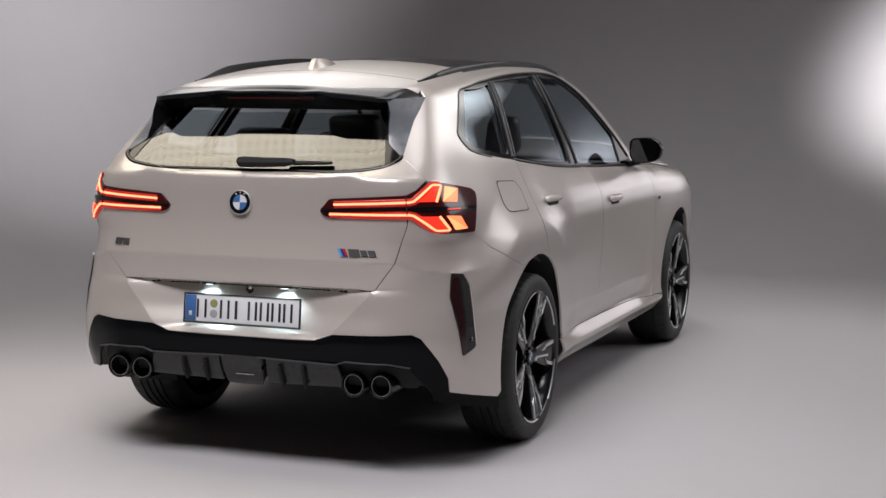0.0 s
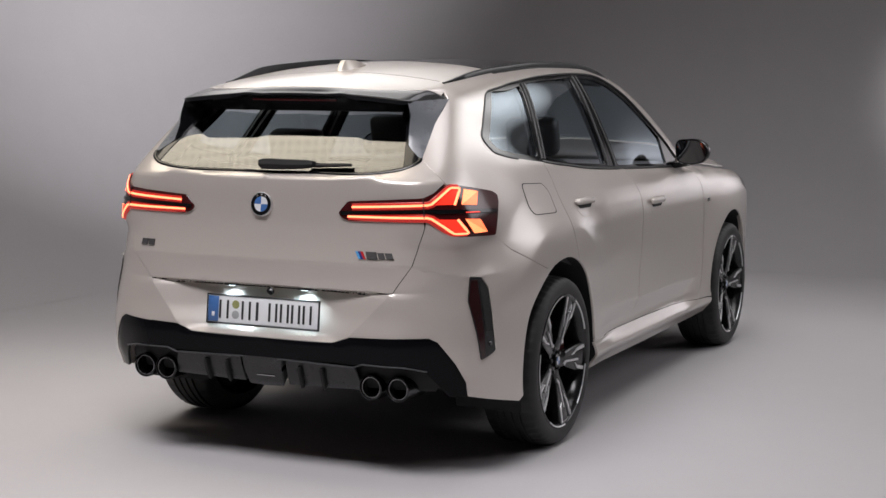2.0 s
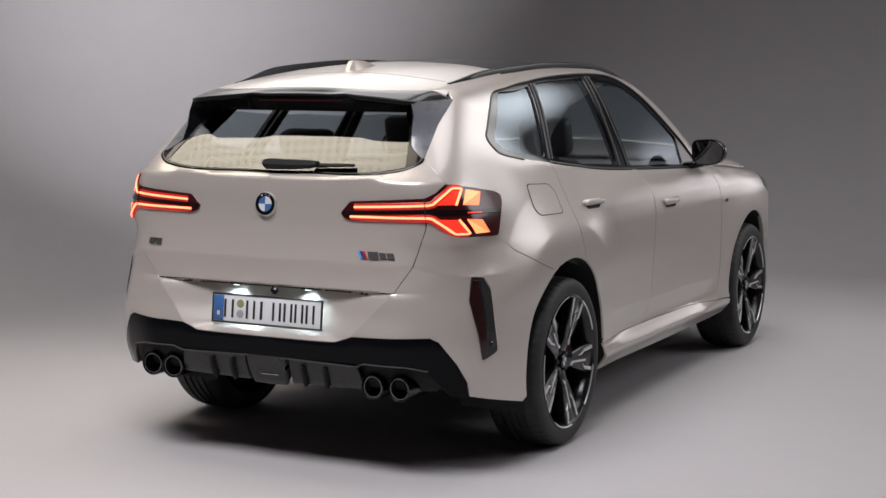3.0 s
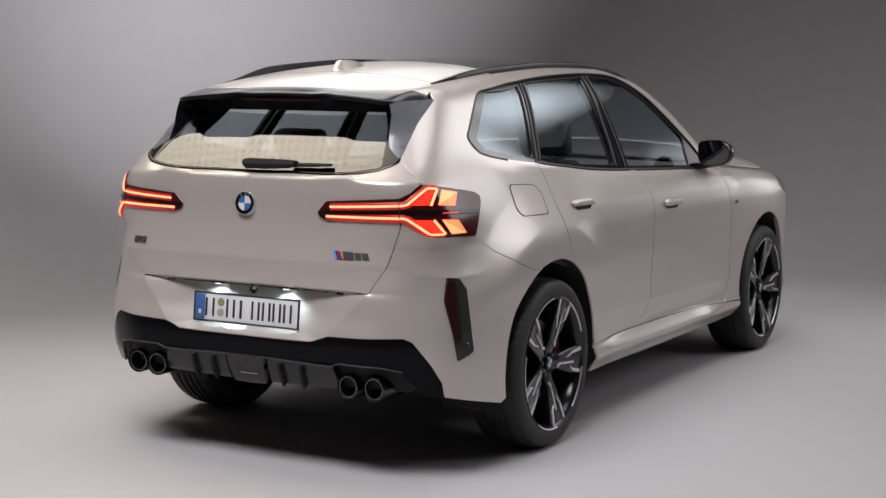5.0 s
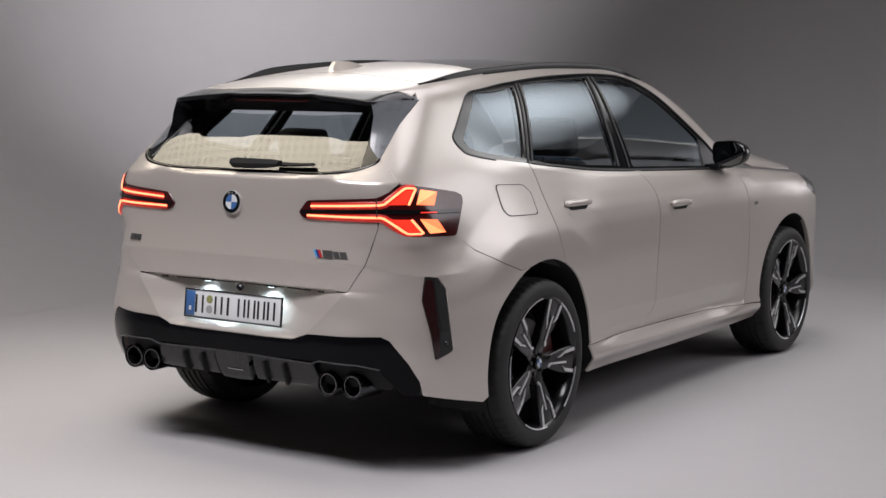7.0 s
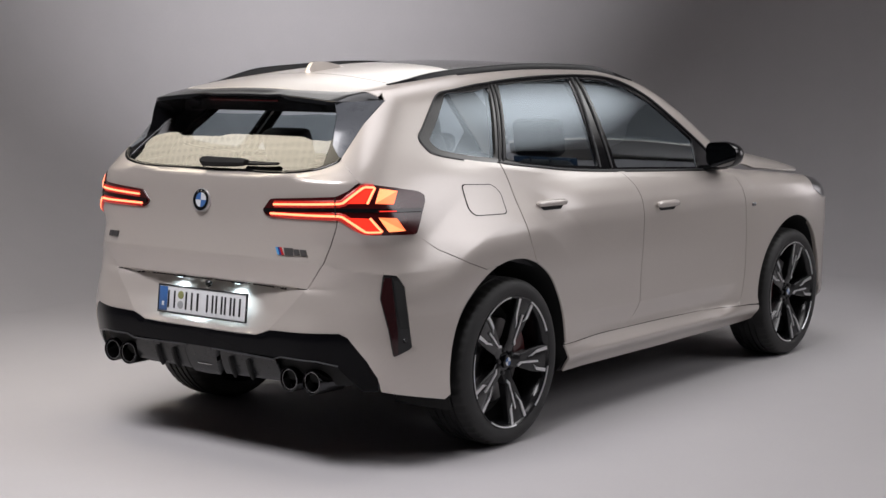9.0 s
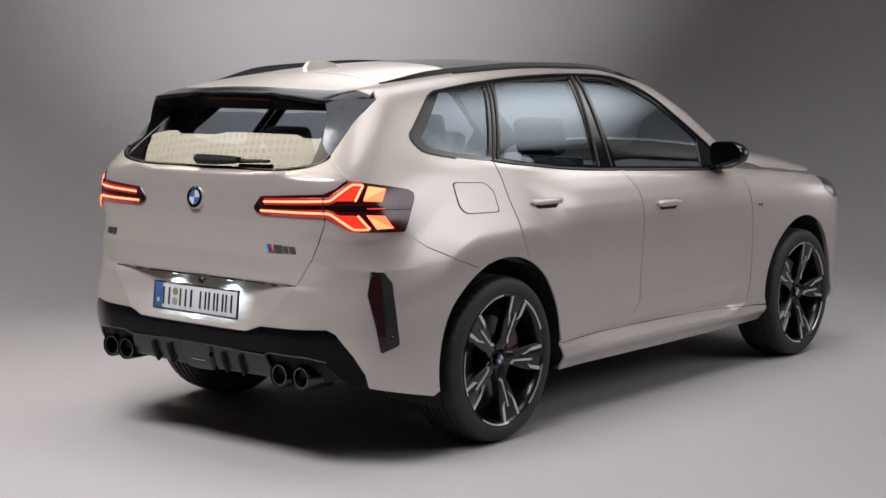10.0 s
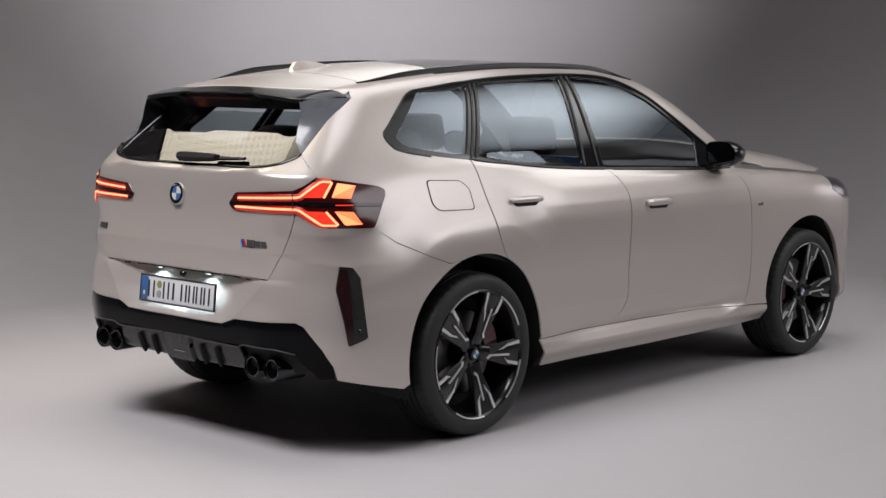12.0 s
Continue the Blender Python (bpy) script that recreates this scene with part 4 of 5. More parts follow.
for x, spin, grip in ((0.0, -5.0, 20), (2.865, 1.0, 172)):
    wheel((x, -0.942, 0.370), 0, spin, grip)
    wheel((x, 0.942, 0.370), 180, spin, 180 - grip)
for cx in (0.0, 2.865):
    for s in (-1, 1):
        # arch liner: a dark shell over the wheel that starts under the wing's edge
        ax, az, ar = ARCH_R if cx == 0 else ARCH_F
        sweep = np.radians(np.linspace(-20, 200, 60))
        lx, lz = ax + (ar + 0.003) * np.cos(sweep), az + (ar + 0.003) * np.sin(sweep)
        uvs = np.array(on_side(np.stack([lx, lz], -1)))
        ly = np.abs(skin(uvs[:, 0], uvs[:, 1])[:, 1])
        rings = [[(float(x), s * float(y), float(z)) for x, y, z in zip(lx, ly - np.where((lx > 3.1), 0.030, 0.0125), lz)], [(float(x), s * float(y), float(z)) for x, y, z in zip(lx, ly - 0.06, lz)]]
        for y, r in ((0.62, ar + 0.001), (0.60, 0.30)):
            rings.append([(ax + r * math.cos(t), s * y, az + r * math.sin(t)) for t in sweep])
        part("arch_liner", loft(rings, False, False, True, 40), DARK, car, "black wheel arch liner")
part("underbody", box(3.0, 1.30, 0.10, pose(1.75, 0, 0.29), 0.02), DARK, car, "black underbody")
for x0, x1 in ((0.47, 2.39),):
    part("floor_pan", box(x1 - x0, 1.76, 0.12, pose((x0 + x1) / 2, 0, 0.31), 0.02), DARK, car)

# ---------------------------------------------------------------- tail: glass, fins, lights, plate, apron
def plaque(name, outline, mat, parent, label="", lift=0.004, thick=0.004):
    """A thin raised plate on the tail; outline of (y, z)."""
    o = np.array(dense(outline, 0.02))
    top, low = on_rear(o[:, 0], o[:, 1], lift), on_rear(o[:, 0], o[:, 1], lift - thick)
    c = o.mean(0)
    ot = c + (o - c) * 0.94
    rim = on_rear(ot[:, 0], ot[:, 1], lift + 0.0012)
    n = len(o)
    verts = [tuple(map(float, v)) for v in (*low, *top, *rim)]
    faces = [(i, (i + 1) % n, n + (i + 1) % n, n + i) for i in range(n)] + [(n + i, n + (i + 1) % n, 2 * n + (i + 1) % n, 2 * n + i) for i in range(n)] + [tuple(range(2 * n, 3 * n))]
    return part(name, solid(verts, faces, smooth=False), mat, parent, label)


def slab(y0, z0, w, h, slant=0.0):
    """A bar's outline: centre, width, height and lean."""
    return [(y0 + w / 2 + slant, z0 - h / 2), (y0 - w / 2 + slant, z0 - h / 2), (y0 - w / 2 - slant, z0 + h / 2), (y0 + w / 2 - slant, z0 + h / 2)]


back = panel("rear_window", shifted(spline(GLASS_LOW[:5], 4), 0, 0.009) + [(-0.585, 1.21), (-0.575, 1.30), (-0.575, 1.38), (-0.615, 1.415), (-0.70, 1.432), (-1.0, 1.452)], TINTED, car, "tinted sloping rear window", lift=-0.004, grid=0.03, mirror=True, skirt=0)
back.visible_shadow = False
for side in (-1, 1):
    panel("glass_border", [(-0.566, 1.219), (-0.574, 1.206), (-0.606, 1.190), (-0.612, 1.195), (-0.607, 1.26), (-0.602, 1.36), (-0.615, 1.42), (-0.56, 1.43), (-0.525, 1.345)], GLOSS, car, "black edge of the rear window", lift=-0.002, grid=0.03, side=side)
ribbon("glass_seal", shifted(spline(GLASS_LOW, 5), 0, 0.004), 0.010, GLOSS, car, "black lower edge of the rear window", lift=0.004)
ribbon("glass_seal", shifted(spline(GLASS_LOW, 5), 0, 0.004), 0.010, GLOSS, car, "black lower edge of the rear window", lift=0.004, side=1)
part("high_brake_light", box(0.012, 0.40, 0.010, pose(-0.690, 0, 1.5035, 0, 10, 0), 0.003), LENS, car, "dark red unlit high brake light")

for side in (-1, 1):
    s = -side
    a = [tuple(p) for p in skin(np.array([-0.564, -0.540, -0.514, -0.482, -0.449]), np.array([1.218, 1.287, 1.361, 1.425, 1.483]), 0.002)]
    b = [(-0.775, -0.615, 1.274), (-0.748, -0.556, 1.330), (-0.725, -0.546, 1.390), (-0.710, -0.546, 1.450), (-0.704, -0.530, 1.502)]
    rings = []
    for p, q in zip(a, b):
        p, q = Vector(p), Vector(q)
        c = q + Vector((0.10, 0.05, 0.0))
        m = p.lerp(q, 0.5) + Vector((-0.006, -0.008, 0))
        rings.append([p, m, q, q + Vector((0.006, 0.008, 0)), c, p + Vector((0.03, 0.03, 0))])
    fin = part("side_fin", mirrored(loft([[tuple(v) for v in r] for r in rings], True, True, True, 40), side > 0), FIN, car, "gloss black fin beside the rear window, mirrored light painted grey")
    # Inner faces stay gloss black; outer ones keep the painted reflection.
    fin.data.materials.append(GLOSS)
    for f in fin.data.polygons:
        f.material_index = 1 if f.normal.y * s > 0.05 or f.normal.x > 0.2 else 0

    # tail light: smoked lens, glowing strips and fields behind a dark bar
    light = panel("tail_light", rounded(LIGHT, 0.006, 3), LENS, car, "lit red tail light with angular light strips", lift=0.007, grid=0.02, side=side, skirt=0.02)
    up = [(-0.739, 1.0715), (-0.640, 1.0745), (-0.556, 1.0770), (-0.546, 1.0800), (-0.502, 1.1240), (-0.496, 1.1265), (-0.477, 1.1262), (-0.4745, 1.1230), (-0.490, 1.0770)]
    lo = [(-0.750, 1.0420), (-0.640, 1.0415), (-0.556, 1.0410), (-0.546, 1.0380), (-0.493, 0.9960), (-0.487, 0.9940), (-0.457, 0.9930), (-0.4545, 0.9960), (-0.483, 1.0350)]
    for ln in (up, lo):
        ribbon("light_strip", ln[:-2], 0.0076, STRIP, light, "bright glowing orange-red strip", lift=0.0125, side=side, thick=-0.004)
        ribbon("glow_band", ln[:-2], 0.026, GLOWBAND, light, "dim red glow beside the strip", lift=0.0088, side=side, thick=-0.004)
        ribbon("light_strip", ln[-3:], 0.0065, STRIP, light, lift=0.0120, side=side, thick=-0.004)
    panel("glow_field", [(-0.538, 1.0775), (-0.498, 1.1190), (-0.482, 1.1190), (-0.496, 1.0775)], GLOW, light, "glowing red field", lift=0.0095, grid=0.01, side=side, skirt=0)
    panel("glow_field", [(-0.535, 1.0365), (-0.488, 0.9995), (-0.464, 0.9995), (-0.489, 1.0350)], GLOW, light, lift=0.0095, grid=0.01, side=side, skirt=0)
    for q in ([(-0.461, 1.1235), (-0.416, 1.1180), (-0.426, 1.0760), (-0.471, 1.0780)], [(-0.462, 1.0360), (-0.418, 1.0325), (-0.394, 0.9915), (-0.436, 0.9920)]):
        d = (1, 3) if q[0][1] > 1.1 else (0, 2)
        t1 = [q[(d[0] + k) % 4] for k in (0, 1, 2)]
        t2 = [q[(d[0] + k) % 4] for k in (2, 3, 0)]
        panel("amber_field", t1, AMBER, light, "glowing amber field", lift=0.0100, grid=0.01, side=side, skirt=0.002)
        panel("amber_field", t2, AMBER2, light, "glowing amber field", lift=0.0094, grid=0.01, side=side, skirt=0.002)
    ribbon("centre_bar", [(-0.770, 1.0520), (-0.56, 1.0590), (-0.45, 1.0570), (-0.345, 1.0560)], 0.014, GLOSS, light, "dark bar across the tail light", lift=0.012, side=side, thick=-0.004)
    ribbon("light_dash", [(-0.462, 1.0545), (-0.420, 1.0540)], 0.004, GLOW, light, lift=0.0135, side=side, thick=-0.009)
    ribbon("light_seam", [(-0.566, 1.096), (-0.563, 1.040)], 0.003, DARK, light, lift=0.0135, side=side, thick=-0.004)

    # reflector slot in the bumper corner
    slot = panel("bumper_vent", rounded([(-0.449, 0.822), (-0.414, 0.815), (-0.395, 0.769), (-0.3755, 0.522), (-0.383, 0.512), (-0.423, 0.489), (-0.435, 0.594), (-0.4565, 0.726)], 0.008, 3), SATIN, car, "black upright vent in the bumper corner", lift=0.003, grid=0.02, side=side)
    panel("reflector", [(-0.447, 0.806), (-0.4545, 0.726), (-0.4335, 0.594), (-0.4215, 0.493), (-0.412, 0.500), (-0.414, 0.594), (-0.424, 0.726), (-0.430, 0.806)], REFLECTOR, slot, "dark red reflector strip", lift=0.0055, grid=0.02, side=side, skirt=0.003)
    panel("vent_mouth", [(-0.425, 0.80), (-0.414, 0.80), (-0.399, 0.765), (-0.386, 0.60), (-0.409, 0.60), (-0.419, 0.726)], DARK, slot, lift=0.0050, grid=0.02, side=side, skirt=0)
    c = skin(np.array([-0.395]), np.array([0.552]), 0.006)[0]
    part("parking_sensor", moved(lathe([(0.0, -0.003), (0.008, -0.003), (0.010, 0.0), (0.010, 0.004)], 20, "Y"), Matrix.Translation((c[0], c[1] * s, c[2]))), GLOSS, slot)
    ribbon("vent_lip", [(-0.449, 0.824), (-0.414, 0.817), (-0.392, 0.769), (-0.372, 0.522)], 0.008, PAINT, car, lift=0.007, side=side)

    # apron: recessed dark panel with fins, twin exhausts
    panel("diffuser_side", [(-0.930, 0.458), (-0.915, 0.462), (-0.735, 0.450), (-0.715, 0.352), (-0.930, 0.345)], APRON, car, "dark grey diffuser panel", lift=-0.014, grid=0.02, side=side)
    for u0 in (-0.885, -0.820):
        ribbon("diffuser_fin", [(u0 - 0.004, 0.440), (u0, 0.352)], 0.009, DARK, car, lift=0.004, side=side, thick=0.02)
    # Lighter ribbon paints the highlight along the apron's chamfer.
    ribbon("apron_glint", [(-0.950, 0.466), (-0.938, 0.467), (-0.735, 0.459), (-0.712, 0.474), (-0.610, 0.470), (-0.556, 0.454)], 0.005, GLINT_GREY, car, "grey line painting the highlight on the apron's chamfer", lift=0.002, side=side)
    panel("exhaust_housing", [(-0.722, 0.458), (-0.56, 0.448), (-0.525, 0.380), (-0.53, 0.345), (-0.715, 0.340)], DARK, car, "black exhaust recess", lift=-0.035, grid=0.02, side=side)
    for y, x in ((0.484, -0.940), (0.598, -0.930)):
        m = pose(x, -y * s, 0.380, 0, 0, -3 * s) @ Matrix.Scale(1.13, 4)
        pipe = part("exhaust_pipe", moved(lathe([(0.0455, 0.14), (0.0455, 0.006), (0.0445, 0.001), (0.042, 0.0), (0.0405, 0.004), (0.0395, 0.012)], 40, "X"), m), PIPE, car, "round dark chrome exhaust tail pipe")
        part("inner_ring", moved(lathe([(0.0372, 0.010), (0.0366, 0.005), (0.0352, 0.005), (0.0345, 0.012), (0.0335, 0.10)], 40, "X"), m), CHROME, pipe)
        part("pipe_bore", moved(lathe([(0.0385, 0.012), (0.034, 0.10), (0.0, 0.10)], 32, "X"), m), DARK, pipe)

panel("diffuser", [(-1.0, 0.478), (-0.66, 0.474), (-0.555, 0.456), (-0.49, 0.345), (-1.0, 0.335)], DARK, car, "black diffuser behind the tail pipes", lift=-0.05, grid=0.03, mirror=True)
panel("diffuser_centre", [(-1.0, 0.470), (-0.940, 0.470), (-0.947, 0.345), (-1.0, 0.340)], APRON, car, "dark grey centre block of the diffuser", lift=-0.0035, grid=0.02, mirror=True, skirt=0.05)
plaque("tow_cover_line", slab(-0.01, 0.392, 0.085, 0.005), CHROME, car, lift=-0.001)

plate = part("number_plate", box(0.008, 0.520, 0.112, pose(-0.947, 0.004, 0.651, 0, 6, 0), 0.003), WHITE, car, "white number plate with blue band and dark bars")
PL = pose(-0.9515, 0.004, 0.651, 0, 6, 0)


def on_plate(name, y, z, w, h, mat, label="", proud=0.0012):
    return part(name, box(0.002, w, h, PL @ pose(-proud, y, z), 0.0006, 1), mat, plate, label)


part("plate_frame", joined(*[box(0.012, w, h, PL @ pose(0.003, y, z), 0.002, 1) for y, z, w, h in ((0, 0.058, 0.53, 0.006), (0, -0.058, 0.53, 0.006), (0.262, 0, 0.006, 0.12), (-0.262, 0, 0.006, 0.12))]), SATIN, plate, "black plate holder edge")
on_plate("country_band", 0.232, 0, 0.050, 0.104, BLUE, "blue band", 0.0008)
on_plate("band_mark", 0.232, -0.022, 0.014, 0.018, PALE)
for y, w in ((0.181, 0.046), (0.075, 0.044), (0.023, 0.012), (-0.051, 0.042), (-0.105, 0.042), (-0.157, 0.042), (-0.210, 0.042)):
    if w > 0.02:
        on_plate("bar", y + w / 2 - 0.005, 0, 0.010, 0.075, INK)
        on_plate("bar", y - w / 2 + 0.005, 0, 0.010, 0.075, INK)
    else:
        on_plate("bar", y, 0, w, 0.075, INK)
for z, mat in ((0.022, material("seal_green", (0.25, 0.26, 0.10), rough=0.5, vary=0.2, scale=300)), (-0.020, material("seal_silver", (0.35, 0.36, 0.36), rough=0.45, vary=0.25, scale=300))):
    part("round_seal", moved(lathe([(0.0, -0.0018), (0.0165, -0.0016), (0.0175, 0.001)], 28, "X"), PL @ pose(0, 0.126, z)), mat, plate, "round plate seal")
for y in (0.172, -0.172):
    lamp_part = part("plate_lamp", box(0.022, 0.060, 0.010, pose(-0.910, y, 0.7510), 0.003), SATIN, car, "number plate lamp")
    part("led", box(0.010, 0.026, 0.003, pose(-0.910, y, 0.7450), 0.001), LED, lamp_part, "lit white lamp")
    area("plate_light", (-0.922, y, 0.740), (-0.905, y, 0.5), 0.03, 0.012, 0.36, (0.70, 0.9, 1.0), 130)
part("reversing_camera", moved(lathe([(0.0, -0.004), (0.008, -0.003), (0.013, 0.0), (0.014, 0.016)], 24, "X"), pose(-0.948, -0.03, 0.742, 0, 35, 0)), GLOSS, car, "small black reversing camera")

badge = new("roundel")
badge.parent = car
c0 = on_rear(np.array([0.0]), np.array([1.088]), 0.0)[0]
badge.matrix_local = Matrix.Translation((float(c0[0]) - 0.006, 0.012, 1.088)) @ pose(0, 0, 0, 0, 7, 0) @ Matrix.Scale(1.2, 4)
part("ring", lathe([(0.0, -0.001), (0.026, -0.001), (0.0262, -0.003), (0.038, -0.003), (0.040, -0.001), (0.041, 0.006), (0.041, 0.012)], 56, "X"), GLOSS, badge, "black badge ring")
part("ring_edge", lathe([(0.0385, -0.0036), (0.0405, -0.003), (0.0415, 0.002), (0.0415, 0.010)], 56, "X"), SILVER, badge, "bright badge edge")
for k in range(4):
    pts = [(-0.0034, 0.0, 0.0)] + [(-0.0034, 0.0255 * math.cos(radians(t)), 0.0255 * math.sin(radians(t))) for t in np.linspace(90 * k, 90 * k + 90, 10)]
    n = len(pts)
    part("quarter", solid(pts + [(0.0, y, z) for _, y, z in pts], [tuple(range(n))] + [(i, (i + 1) % n, n + (i + 1) % n, n + i) for i in range(n)], smooth=False), BLUE if k % 2 == 0 else PALE, badge)
for t in (60, 90, 120):
    part("ring_mark", box(0.001, 0.007, 0.006, pose(-0.0035, 0.032 * math.cos(radians(t)), 0.032 * math.sin(radians(t)), t - 90, 0, 0)), CHROME, badge)

model = new("model_badge")
model.parent = car
for y, w, sl in ((0.583, 0.034, 0.003), (0.545, 0.030, 0.0)):
    plaque("badge_bar", slab(y, 0.909, w, 0.026, sl), BADGE, model, lift=0.005)
sport = new("sport_badge")
sport.parent = car
for k, mat in enumerate((material("stripe_light_blue", (0.10, 0.35, 0.65), rough=0.3, vary=0.05), material("stripe_dark_blue", (0.02, 0.04, 0.20), rough=0.3, vary=0.05), material("stripe_red", (0.45, 0.02, 0.02), rough=0.3, vary=0.05))):
    plaque("stripe", slab(-0.434 - 0.0108 * k, 0.905, 0.0100, 0.030, -0.009), mat, sport, lift=0.005)
for y, w in ((-0.492, 0.045), (-0.533, 0.026), (-0.565, 0.028)):
    plaque("badge_bar", slab(y, 0.905, w, 0.024 if w < 0.04 else 0.030, -0.005), BADGE, sport, "satin chrome badge bar", lift=0.005)
side_badge = skin(np.array([2.345]), np.array([0.915]), 0.003)[0]
for s in (1, -1):
    part("fender_badge", moved(box(0.045, 0.004, 0.018, pose(0, 0, 0, 0, 0, 0), 0.001, 1), Matrix.Translation((side_badge[0], side_badge[1] * s, side_badge[2]))), CHROME, car, "small bright fender badge")

# wiper
arm = new("rear_wiper")
arm.parent = car
part("wiper_arm", loft([[(x - 0.012, y, z - h), (x - 0.020, y, z), (x - 0.012, y, z + h), (x + 0.016, y, z + h), (x + 0.016, y, z - h)] for x, y, z, h in ((-0.905, 0.036, 1.252, 0.012), (-0.905, 0.020, 1.249, 0.021), (-0.900, -0.08, 1.249, 0.020), (-0.893, -0.17, 1.251, 0.017), (-0.888, -0.205, 1.253, 0.010))], True, True, True, 35), DARK, arm, "black plastic wiper arm")
part("wiper_blade", loft([[(x, y, z - h), (x - 0.012, y, z), (x, y, z + h), (x + 0.012, y, z)] for x, y, z, h in ((-0.872, -0.17, 1.247, 0.010), (-0.868, -0.27, 1.249, 0.008), (-0.862, -0.36, 1.252, 0.006))], True, True, True, 35), DARK, arm, "black rubber wiper blade")

# aerial fin, roof rails
rings = []
for x, h, w in ((-0.272, 0.003, 0.010), (-0.262, 0.018, 0.024), (-0.236, 0.043, 0.028), (-0.228, 0.0455, 0.029), (-0.200, 0.045, 0.033), (-0.14, 0.037, 0.034), (-0.08, 0.022, 0.028), (-0.02, 0.006, 0.012), (-0.005, 0.001, 0.004)):
    z0 = float(on_roof(np.array([x]), np.array([0.02]))[0][2]) - 0.004
    rings.append([(x, 0.02 - w, z0), (x, 0.02 - w * 0.46, z0 + h * 0.93), (x, 0.02 - w * 0.40, z0 + h), (x, 0.02 + w * 0.40, z0 + h), (x, 0.02 + w * 0.46, z0 + h * 0.93), (x, 0.02 + w, z0)])
part("aerial_fin", loft(rings, True, True, True, 28), PAINT, car, "painted shark-fin roof aerial")
for s in (-1, 1):
    xs = np.linspace(-0.36, 1.60, 50)
    yy = 0.525 + 0.015 * np.sin(np.clip((xs + 0.36) / 1.96, 0, 1) * math.pi) + 0.050 * step(1.1, 1.6, xs) + (0.015 if s > 0 else 0.0)
    zz = on_roof(xs, yy)[:, 2]
    rings = []
    for x, y, z in zip(xs, yy, zz):
        h = (0.016 if s < 0 else 0.033) * float(step(-0.37, -0.02, x) * step(1.62, 1.30, x)) + 0.004
        w = 0.006 + 0.005 * float(step(-0.37, -0.2, x) * step(1.61, 1.45, x))
        rings.append([(x, s * (y - w), z - 0.012), (x, s * (y - w * 0.9), z + h * 0.75), (x, s * (y - w * 0.5), z + h), (x, s * (y + w * 0.4), z + h), (x, s * (y + w * 0.9), z + h * 0.8), (x, s * (y + w), z - 0.012)])
    part("roof_rail", loft(rings, True, True, True, 60), RAIL, car, "slim black roof rail")

# door mirrors
for s in (1, -1):
    mirror_part = new("door_mirror")
    mirror_part.parent = car
    outline = np.array(rounded([(-0.868, 1.268), (-0.990, 1.276), (-1.052, 1.232), (-1.036, 1.150), (-0.950, 1.128), (-0.872, 1.148)], 0.035, 5))
    mid = np.array([-0.945, 1.195])
    rings = []
    for x, k in ((1.905, 0.93), (1.896, 0.97), (1.905, 1.0), (1.94, 1.0), (1.99, 0.92), (2.035, 0.74), (2.062, 0.45), (2.07, 0.15)):
        c = mid + np.array([0.02, -0.01]) * (1 - k)
        rings.append([(x + 0.25 * (p[0] + 0.95) * -0.35, float(c[0] + (p[0] - c[0]) * k), float(c[1] + (p[1] - c[1]) * k)) for p in outline])
    part("mirror_housing", mirrored(loft(rings, True, True, True, 50), s < 0), GLOSS, mirror_part, "gloss black mirror housing")
    face = [(1.9035 + 0.25 * (p[0] + 0.95) * -0.35, float(mid[0] + (p[0] - mid[0]) * 0.90), float(mid[1] + (p[1] - mid[1]) * 0.88)) for p in outline]
    part("mirror_glass", mirrored(solid(face + [(x + 0.004, y, z) for x, y, z in face], [tuple(range(len(face)))] + [(i, (i + 1) % len(face), len(face) + (i + 1) % len(face), len(face) + i) for i in range(len(face))], smooth=False), s < 0), MIRROR, mirror_part, "mirror glass")
    part("mirror_foot", mirrored(loft([[(1.99 + a * 0.055, -0.925, 1.140 + b * 0.016) for a, b in ((-1, -1), (1, -1), (1, 1), (-1, 1))], [(2.00 + a * 0.06, -0.86, 1.125 + b * 0.014) for a, b in ((-1, -1), (1, -1), (1, 1), (-1, 1))], [(2.00 + a * 0.075, -0.815, 1.122 + b * 0.02) for a, b in ((-1, -1), (1, -1), (1, 1), (-1, 1))]], True, True, True, 50), s < 0), GLOSS, mirror_part, "black mirror foot")

# ---------------------------------------------------------------- cabin, seen through the glass
def cushion(outline, depth, m, bevel=0.03):
    """A padded slab: outline of (across, up), thickness forwards."""
    n = len(outline)
    v = [m @ Vector((-depth / 2, y, z)) for y, z in outline] + [m @ Vector((depth / 2, y, z)) for y, z in outline]
    return solid(v, [tuple(range(n)), tuple(range(2 * n - 1, n - 1, -1))] + [(i, n + i, n + (i + 1) % n, (i + 1) % n) for i in range(n)], bevel, 3)


def seat(x, y, back_top, lean, width=0.50, head=True, base=0.55):
    st = new("seat")
    st.parent = car
    tagged(st, "dark leather car seat with headrest")
    h = back_top - base
    part("cushion", box(0.50, width, 0.16, pose(x + 0.20, y, base + 0.02, 0, -4, 0), 0.04, 3), LEATHER, st)
    m = pose(x, y, base, 0, lean, 0)
    part("backrest", cushion([(-width * 0.50, 0), (width * 0.50, 0), (width * 0.52, h * 0.55), (width * 0.42, h * 0.9), (width * 0.28, h), (-width * 0.28, h), (-width * 0.42, h * 0.9), (-width * 0.52, h * 0.55)], 0.13, m), LEATHER, st)
    if head:
        part("headrest", box(0.10, 0.27, 0.19, m @ pose(0.01, 0, h + 0.125), 0.04, 3), LEATHER, st)
        for d in (-0.06, 0.06):
            part("headrest_post", moved(lathe([(0.006, 0.0), (0.006, 0.10)], 10, "Z"), m @ pose(0, d, h - 0.02)), CHROME, st)


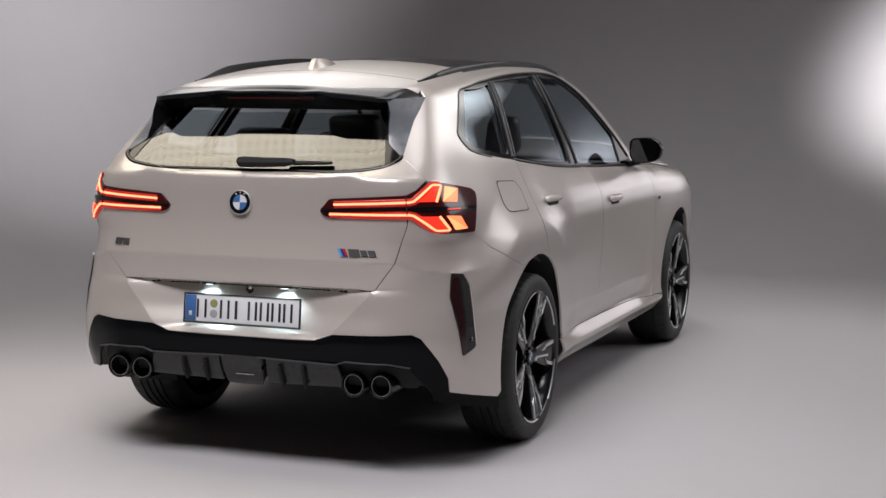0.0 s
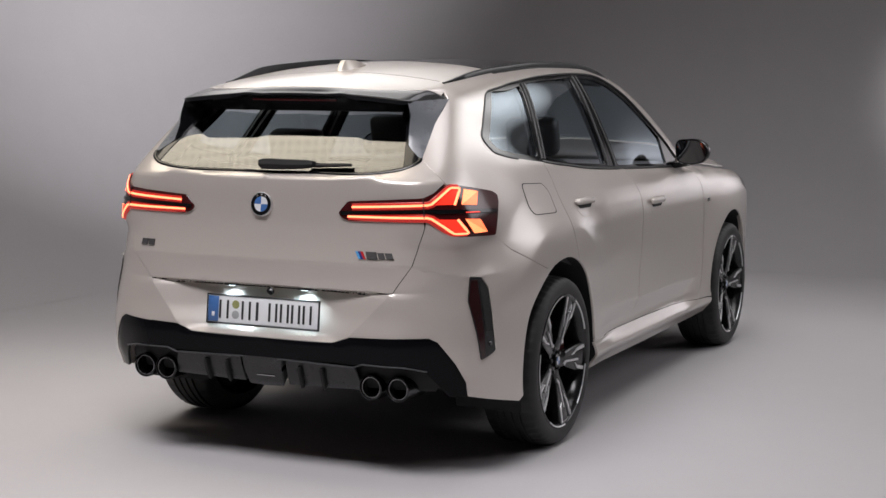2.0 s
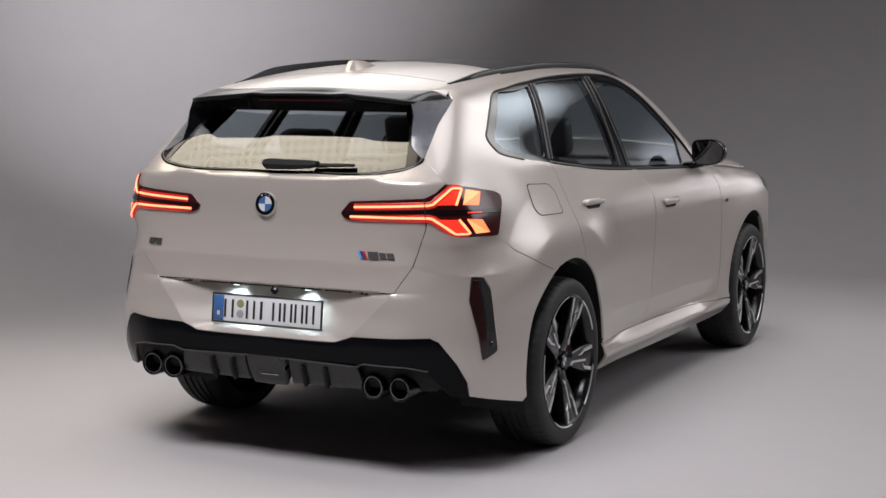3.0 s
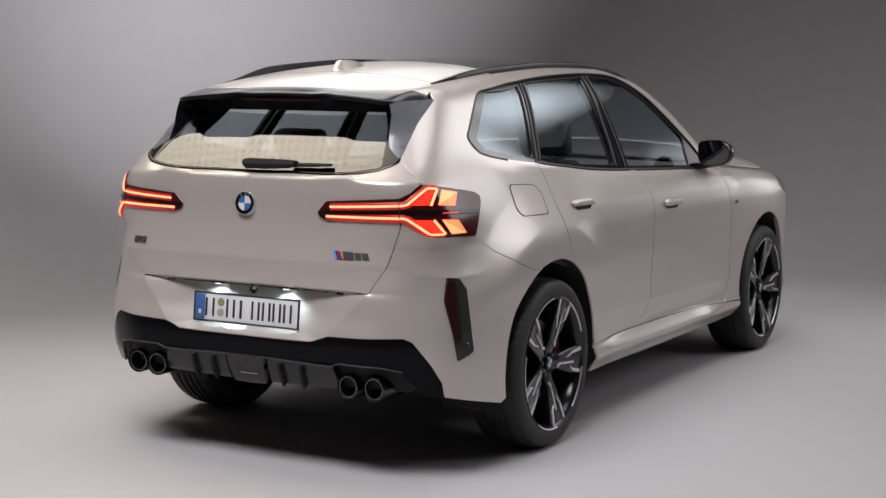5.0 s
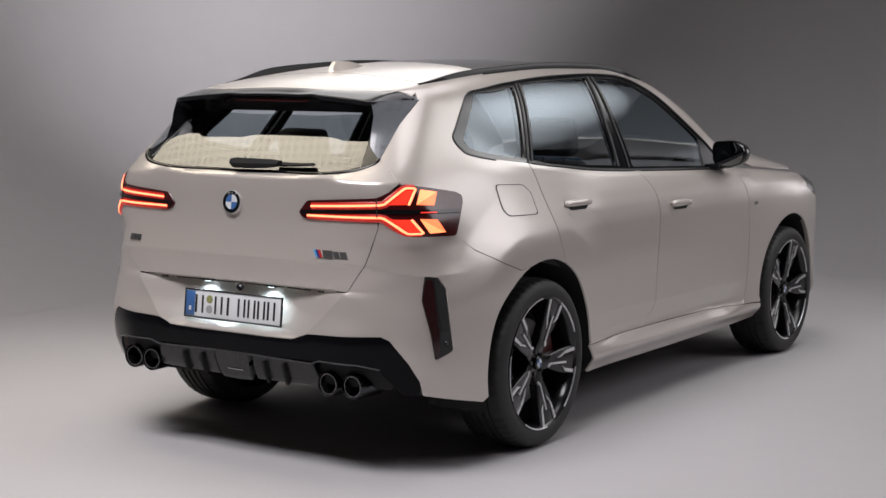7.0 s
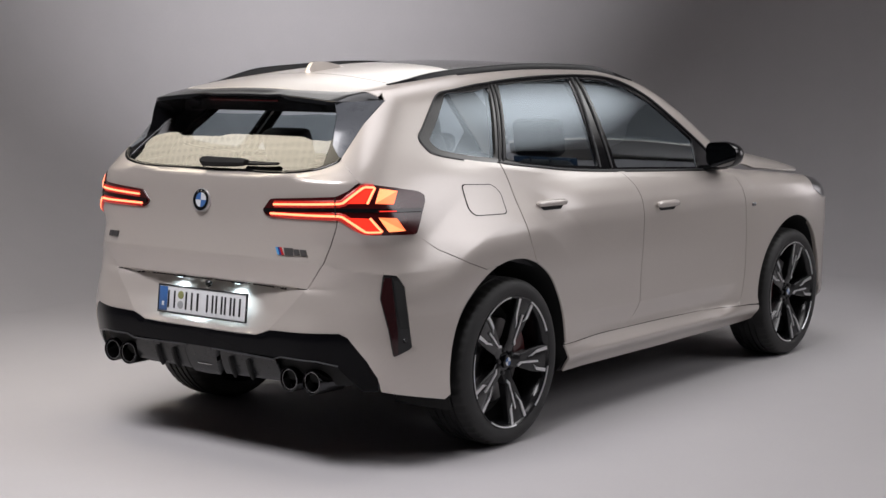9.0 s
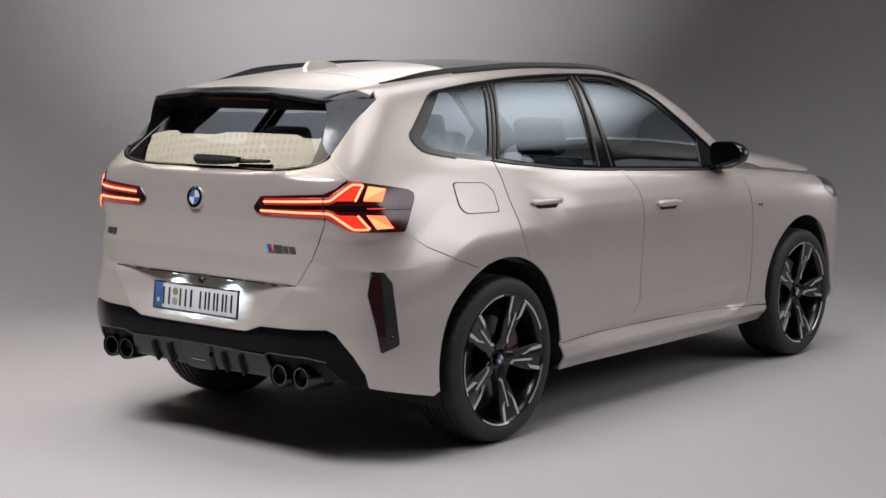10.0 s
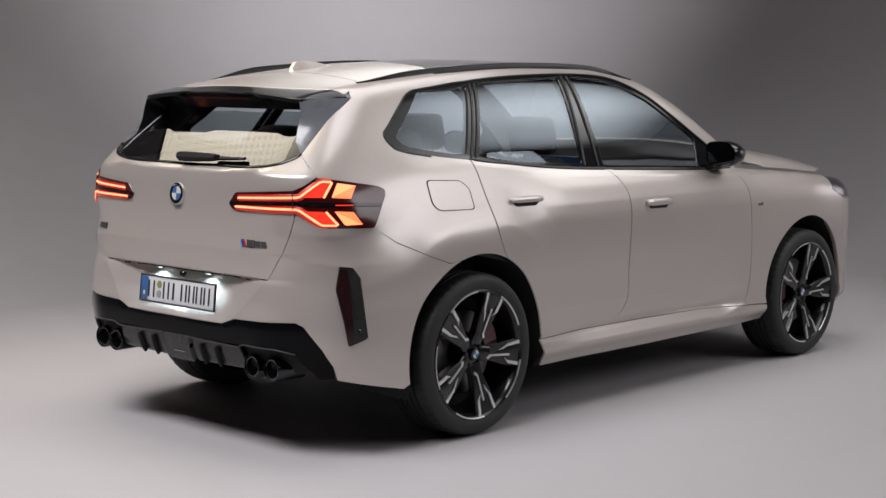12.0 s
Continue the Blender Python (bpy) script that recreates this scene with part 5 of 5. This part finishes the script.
for y in (-0.385, 0.385):
    seat(1.20, y, 1.20, -14)
for y in (-0.40, 0.40):
    seat(0.22, y, 1.16, -16, 0.46)
seat(0.22, 0.0, 1.14, -16, 0.30, False)
for side in (-1, 1):
    panel("door_card", [(-0.26, 1.262), (0.32, 1.225), (0.87, 1.165), (1.9, 1.12), (2.1, 1.10), (2.1, 0.45), (0.55, 0.45), (0.3, 0.75), (-0.26, 0.9)], TRIMGREY, car, "dark plastic door lining", lift=-0.06, grid=0.06, side=side)
    panel("pillar_lining", [(0.96, 1.80), (1.05, 1.80), (1.02, 1.19), (0.92, 1.19)], HEADLINER, car, lift=-0.035, grid=0.05, side=side)
    panel("pillar_lining", [(0.25, 1.77), (0.33, 1.77), (0.145, 1.27), (0.07, 1.27)], HEADLINER, car, lift=-0.035, grid=0.05, side=side)
    panel("pillar_lining", [(-0.50, 1.40), (-0.40, 1.48), (-0.24, 1.66), (-0.31, 1.54), (-0.350, 1.40), (-0.355, 1.30), (-0.34, 1.22), (-0.56, 1.15), (-0.545, 1.28)], HEADLINER, car, lift=-0.03, grid=0.05, side=side)
panel("headlining", [(1.66, 0.0), (1.64, 0.54), (0.6, 0.57), (-0.36, 0.55), (-0.42, 0.46), (-0.42, 0.0)], HEADLINER, car, "dark roof lining", chart="roof", lift=-0.035, grid=0.06, mirror=True)
part("dashboard", loft([[(1.80, y, 0.70), (1.76, y, 0.95), (1.82, y, 1.05), (2.00, y, 1.09), (2.30, y, 1.07), (2.30, y, 0.70)] for y in (-0.74, -0.5, 0.5, 0.74)], True, True, True, 50), TRIMGREY, car, "dark dashboard")
part("screen", box(0.015, 0.42, 0.12, pose(1.80, 0.08, 1.10, 0, -12, 0), 0.004), SCREEN, car, "curved dashboard screen, dimly lit")
wheel_ring = [(0.0, 0.185 * math.cos(t), 0.185 * math.sin(t)) for t in np.linspace(0, 2 * math.pi, 41)]
steer = part("steering_wheel", joined(moved(tube([(p[2] * 1e-4 + 0.0, p[1], p[2]) for p in wheel_ring], 0.015, 10), Matrix()), box(0.03, 0.34, 0.045, Matrix(), 0.01), box(0.04, 0.12, 0.12, Matrix(), 0.02)), LEATHER, car, "black steering wheel")
steer.matrix_local = pose(1.64, 0.385, 1.00, 0, -24, 0)
part("cabin_floor", box(2.8, 1.5, 0.08, pose(0.85, 0, 0.42), 0.01), HEADLINER, car)
part("boot_floor", box(0.95, 1.10, 0.06, pose(-0.36, 0, 0.86), 0.01), HEADLINER, car)
part("bench_back", box(0.05, 1.25, 0.50, pose(0.10, 0, 0.95, 0, -14, 0), 0.02), HEADLINER, car, "dark carpeted back of the rear bench")
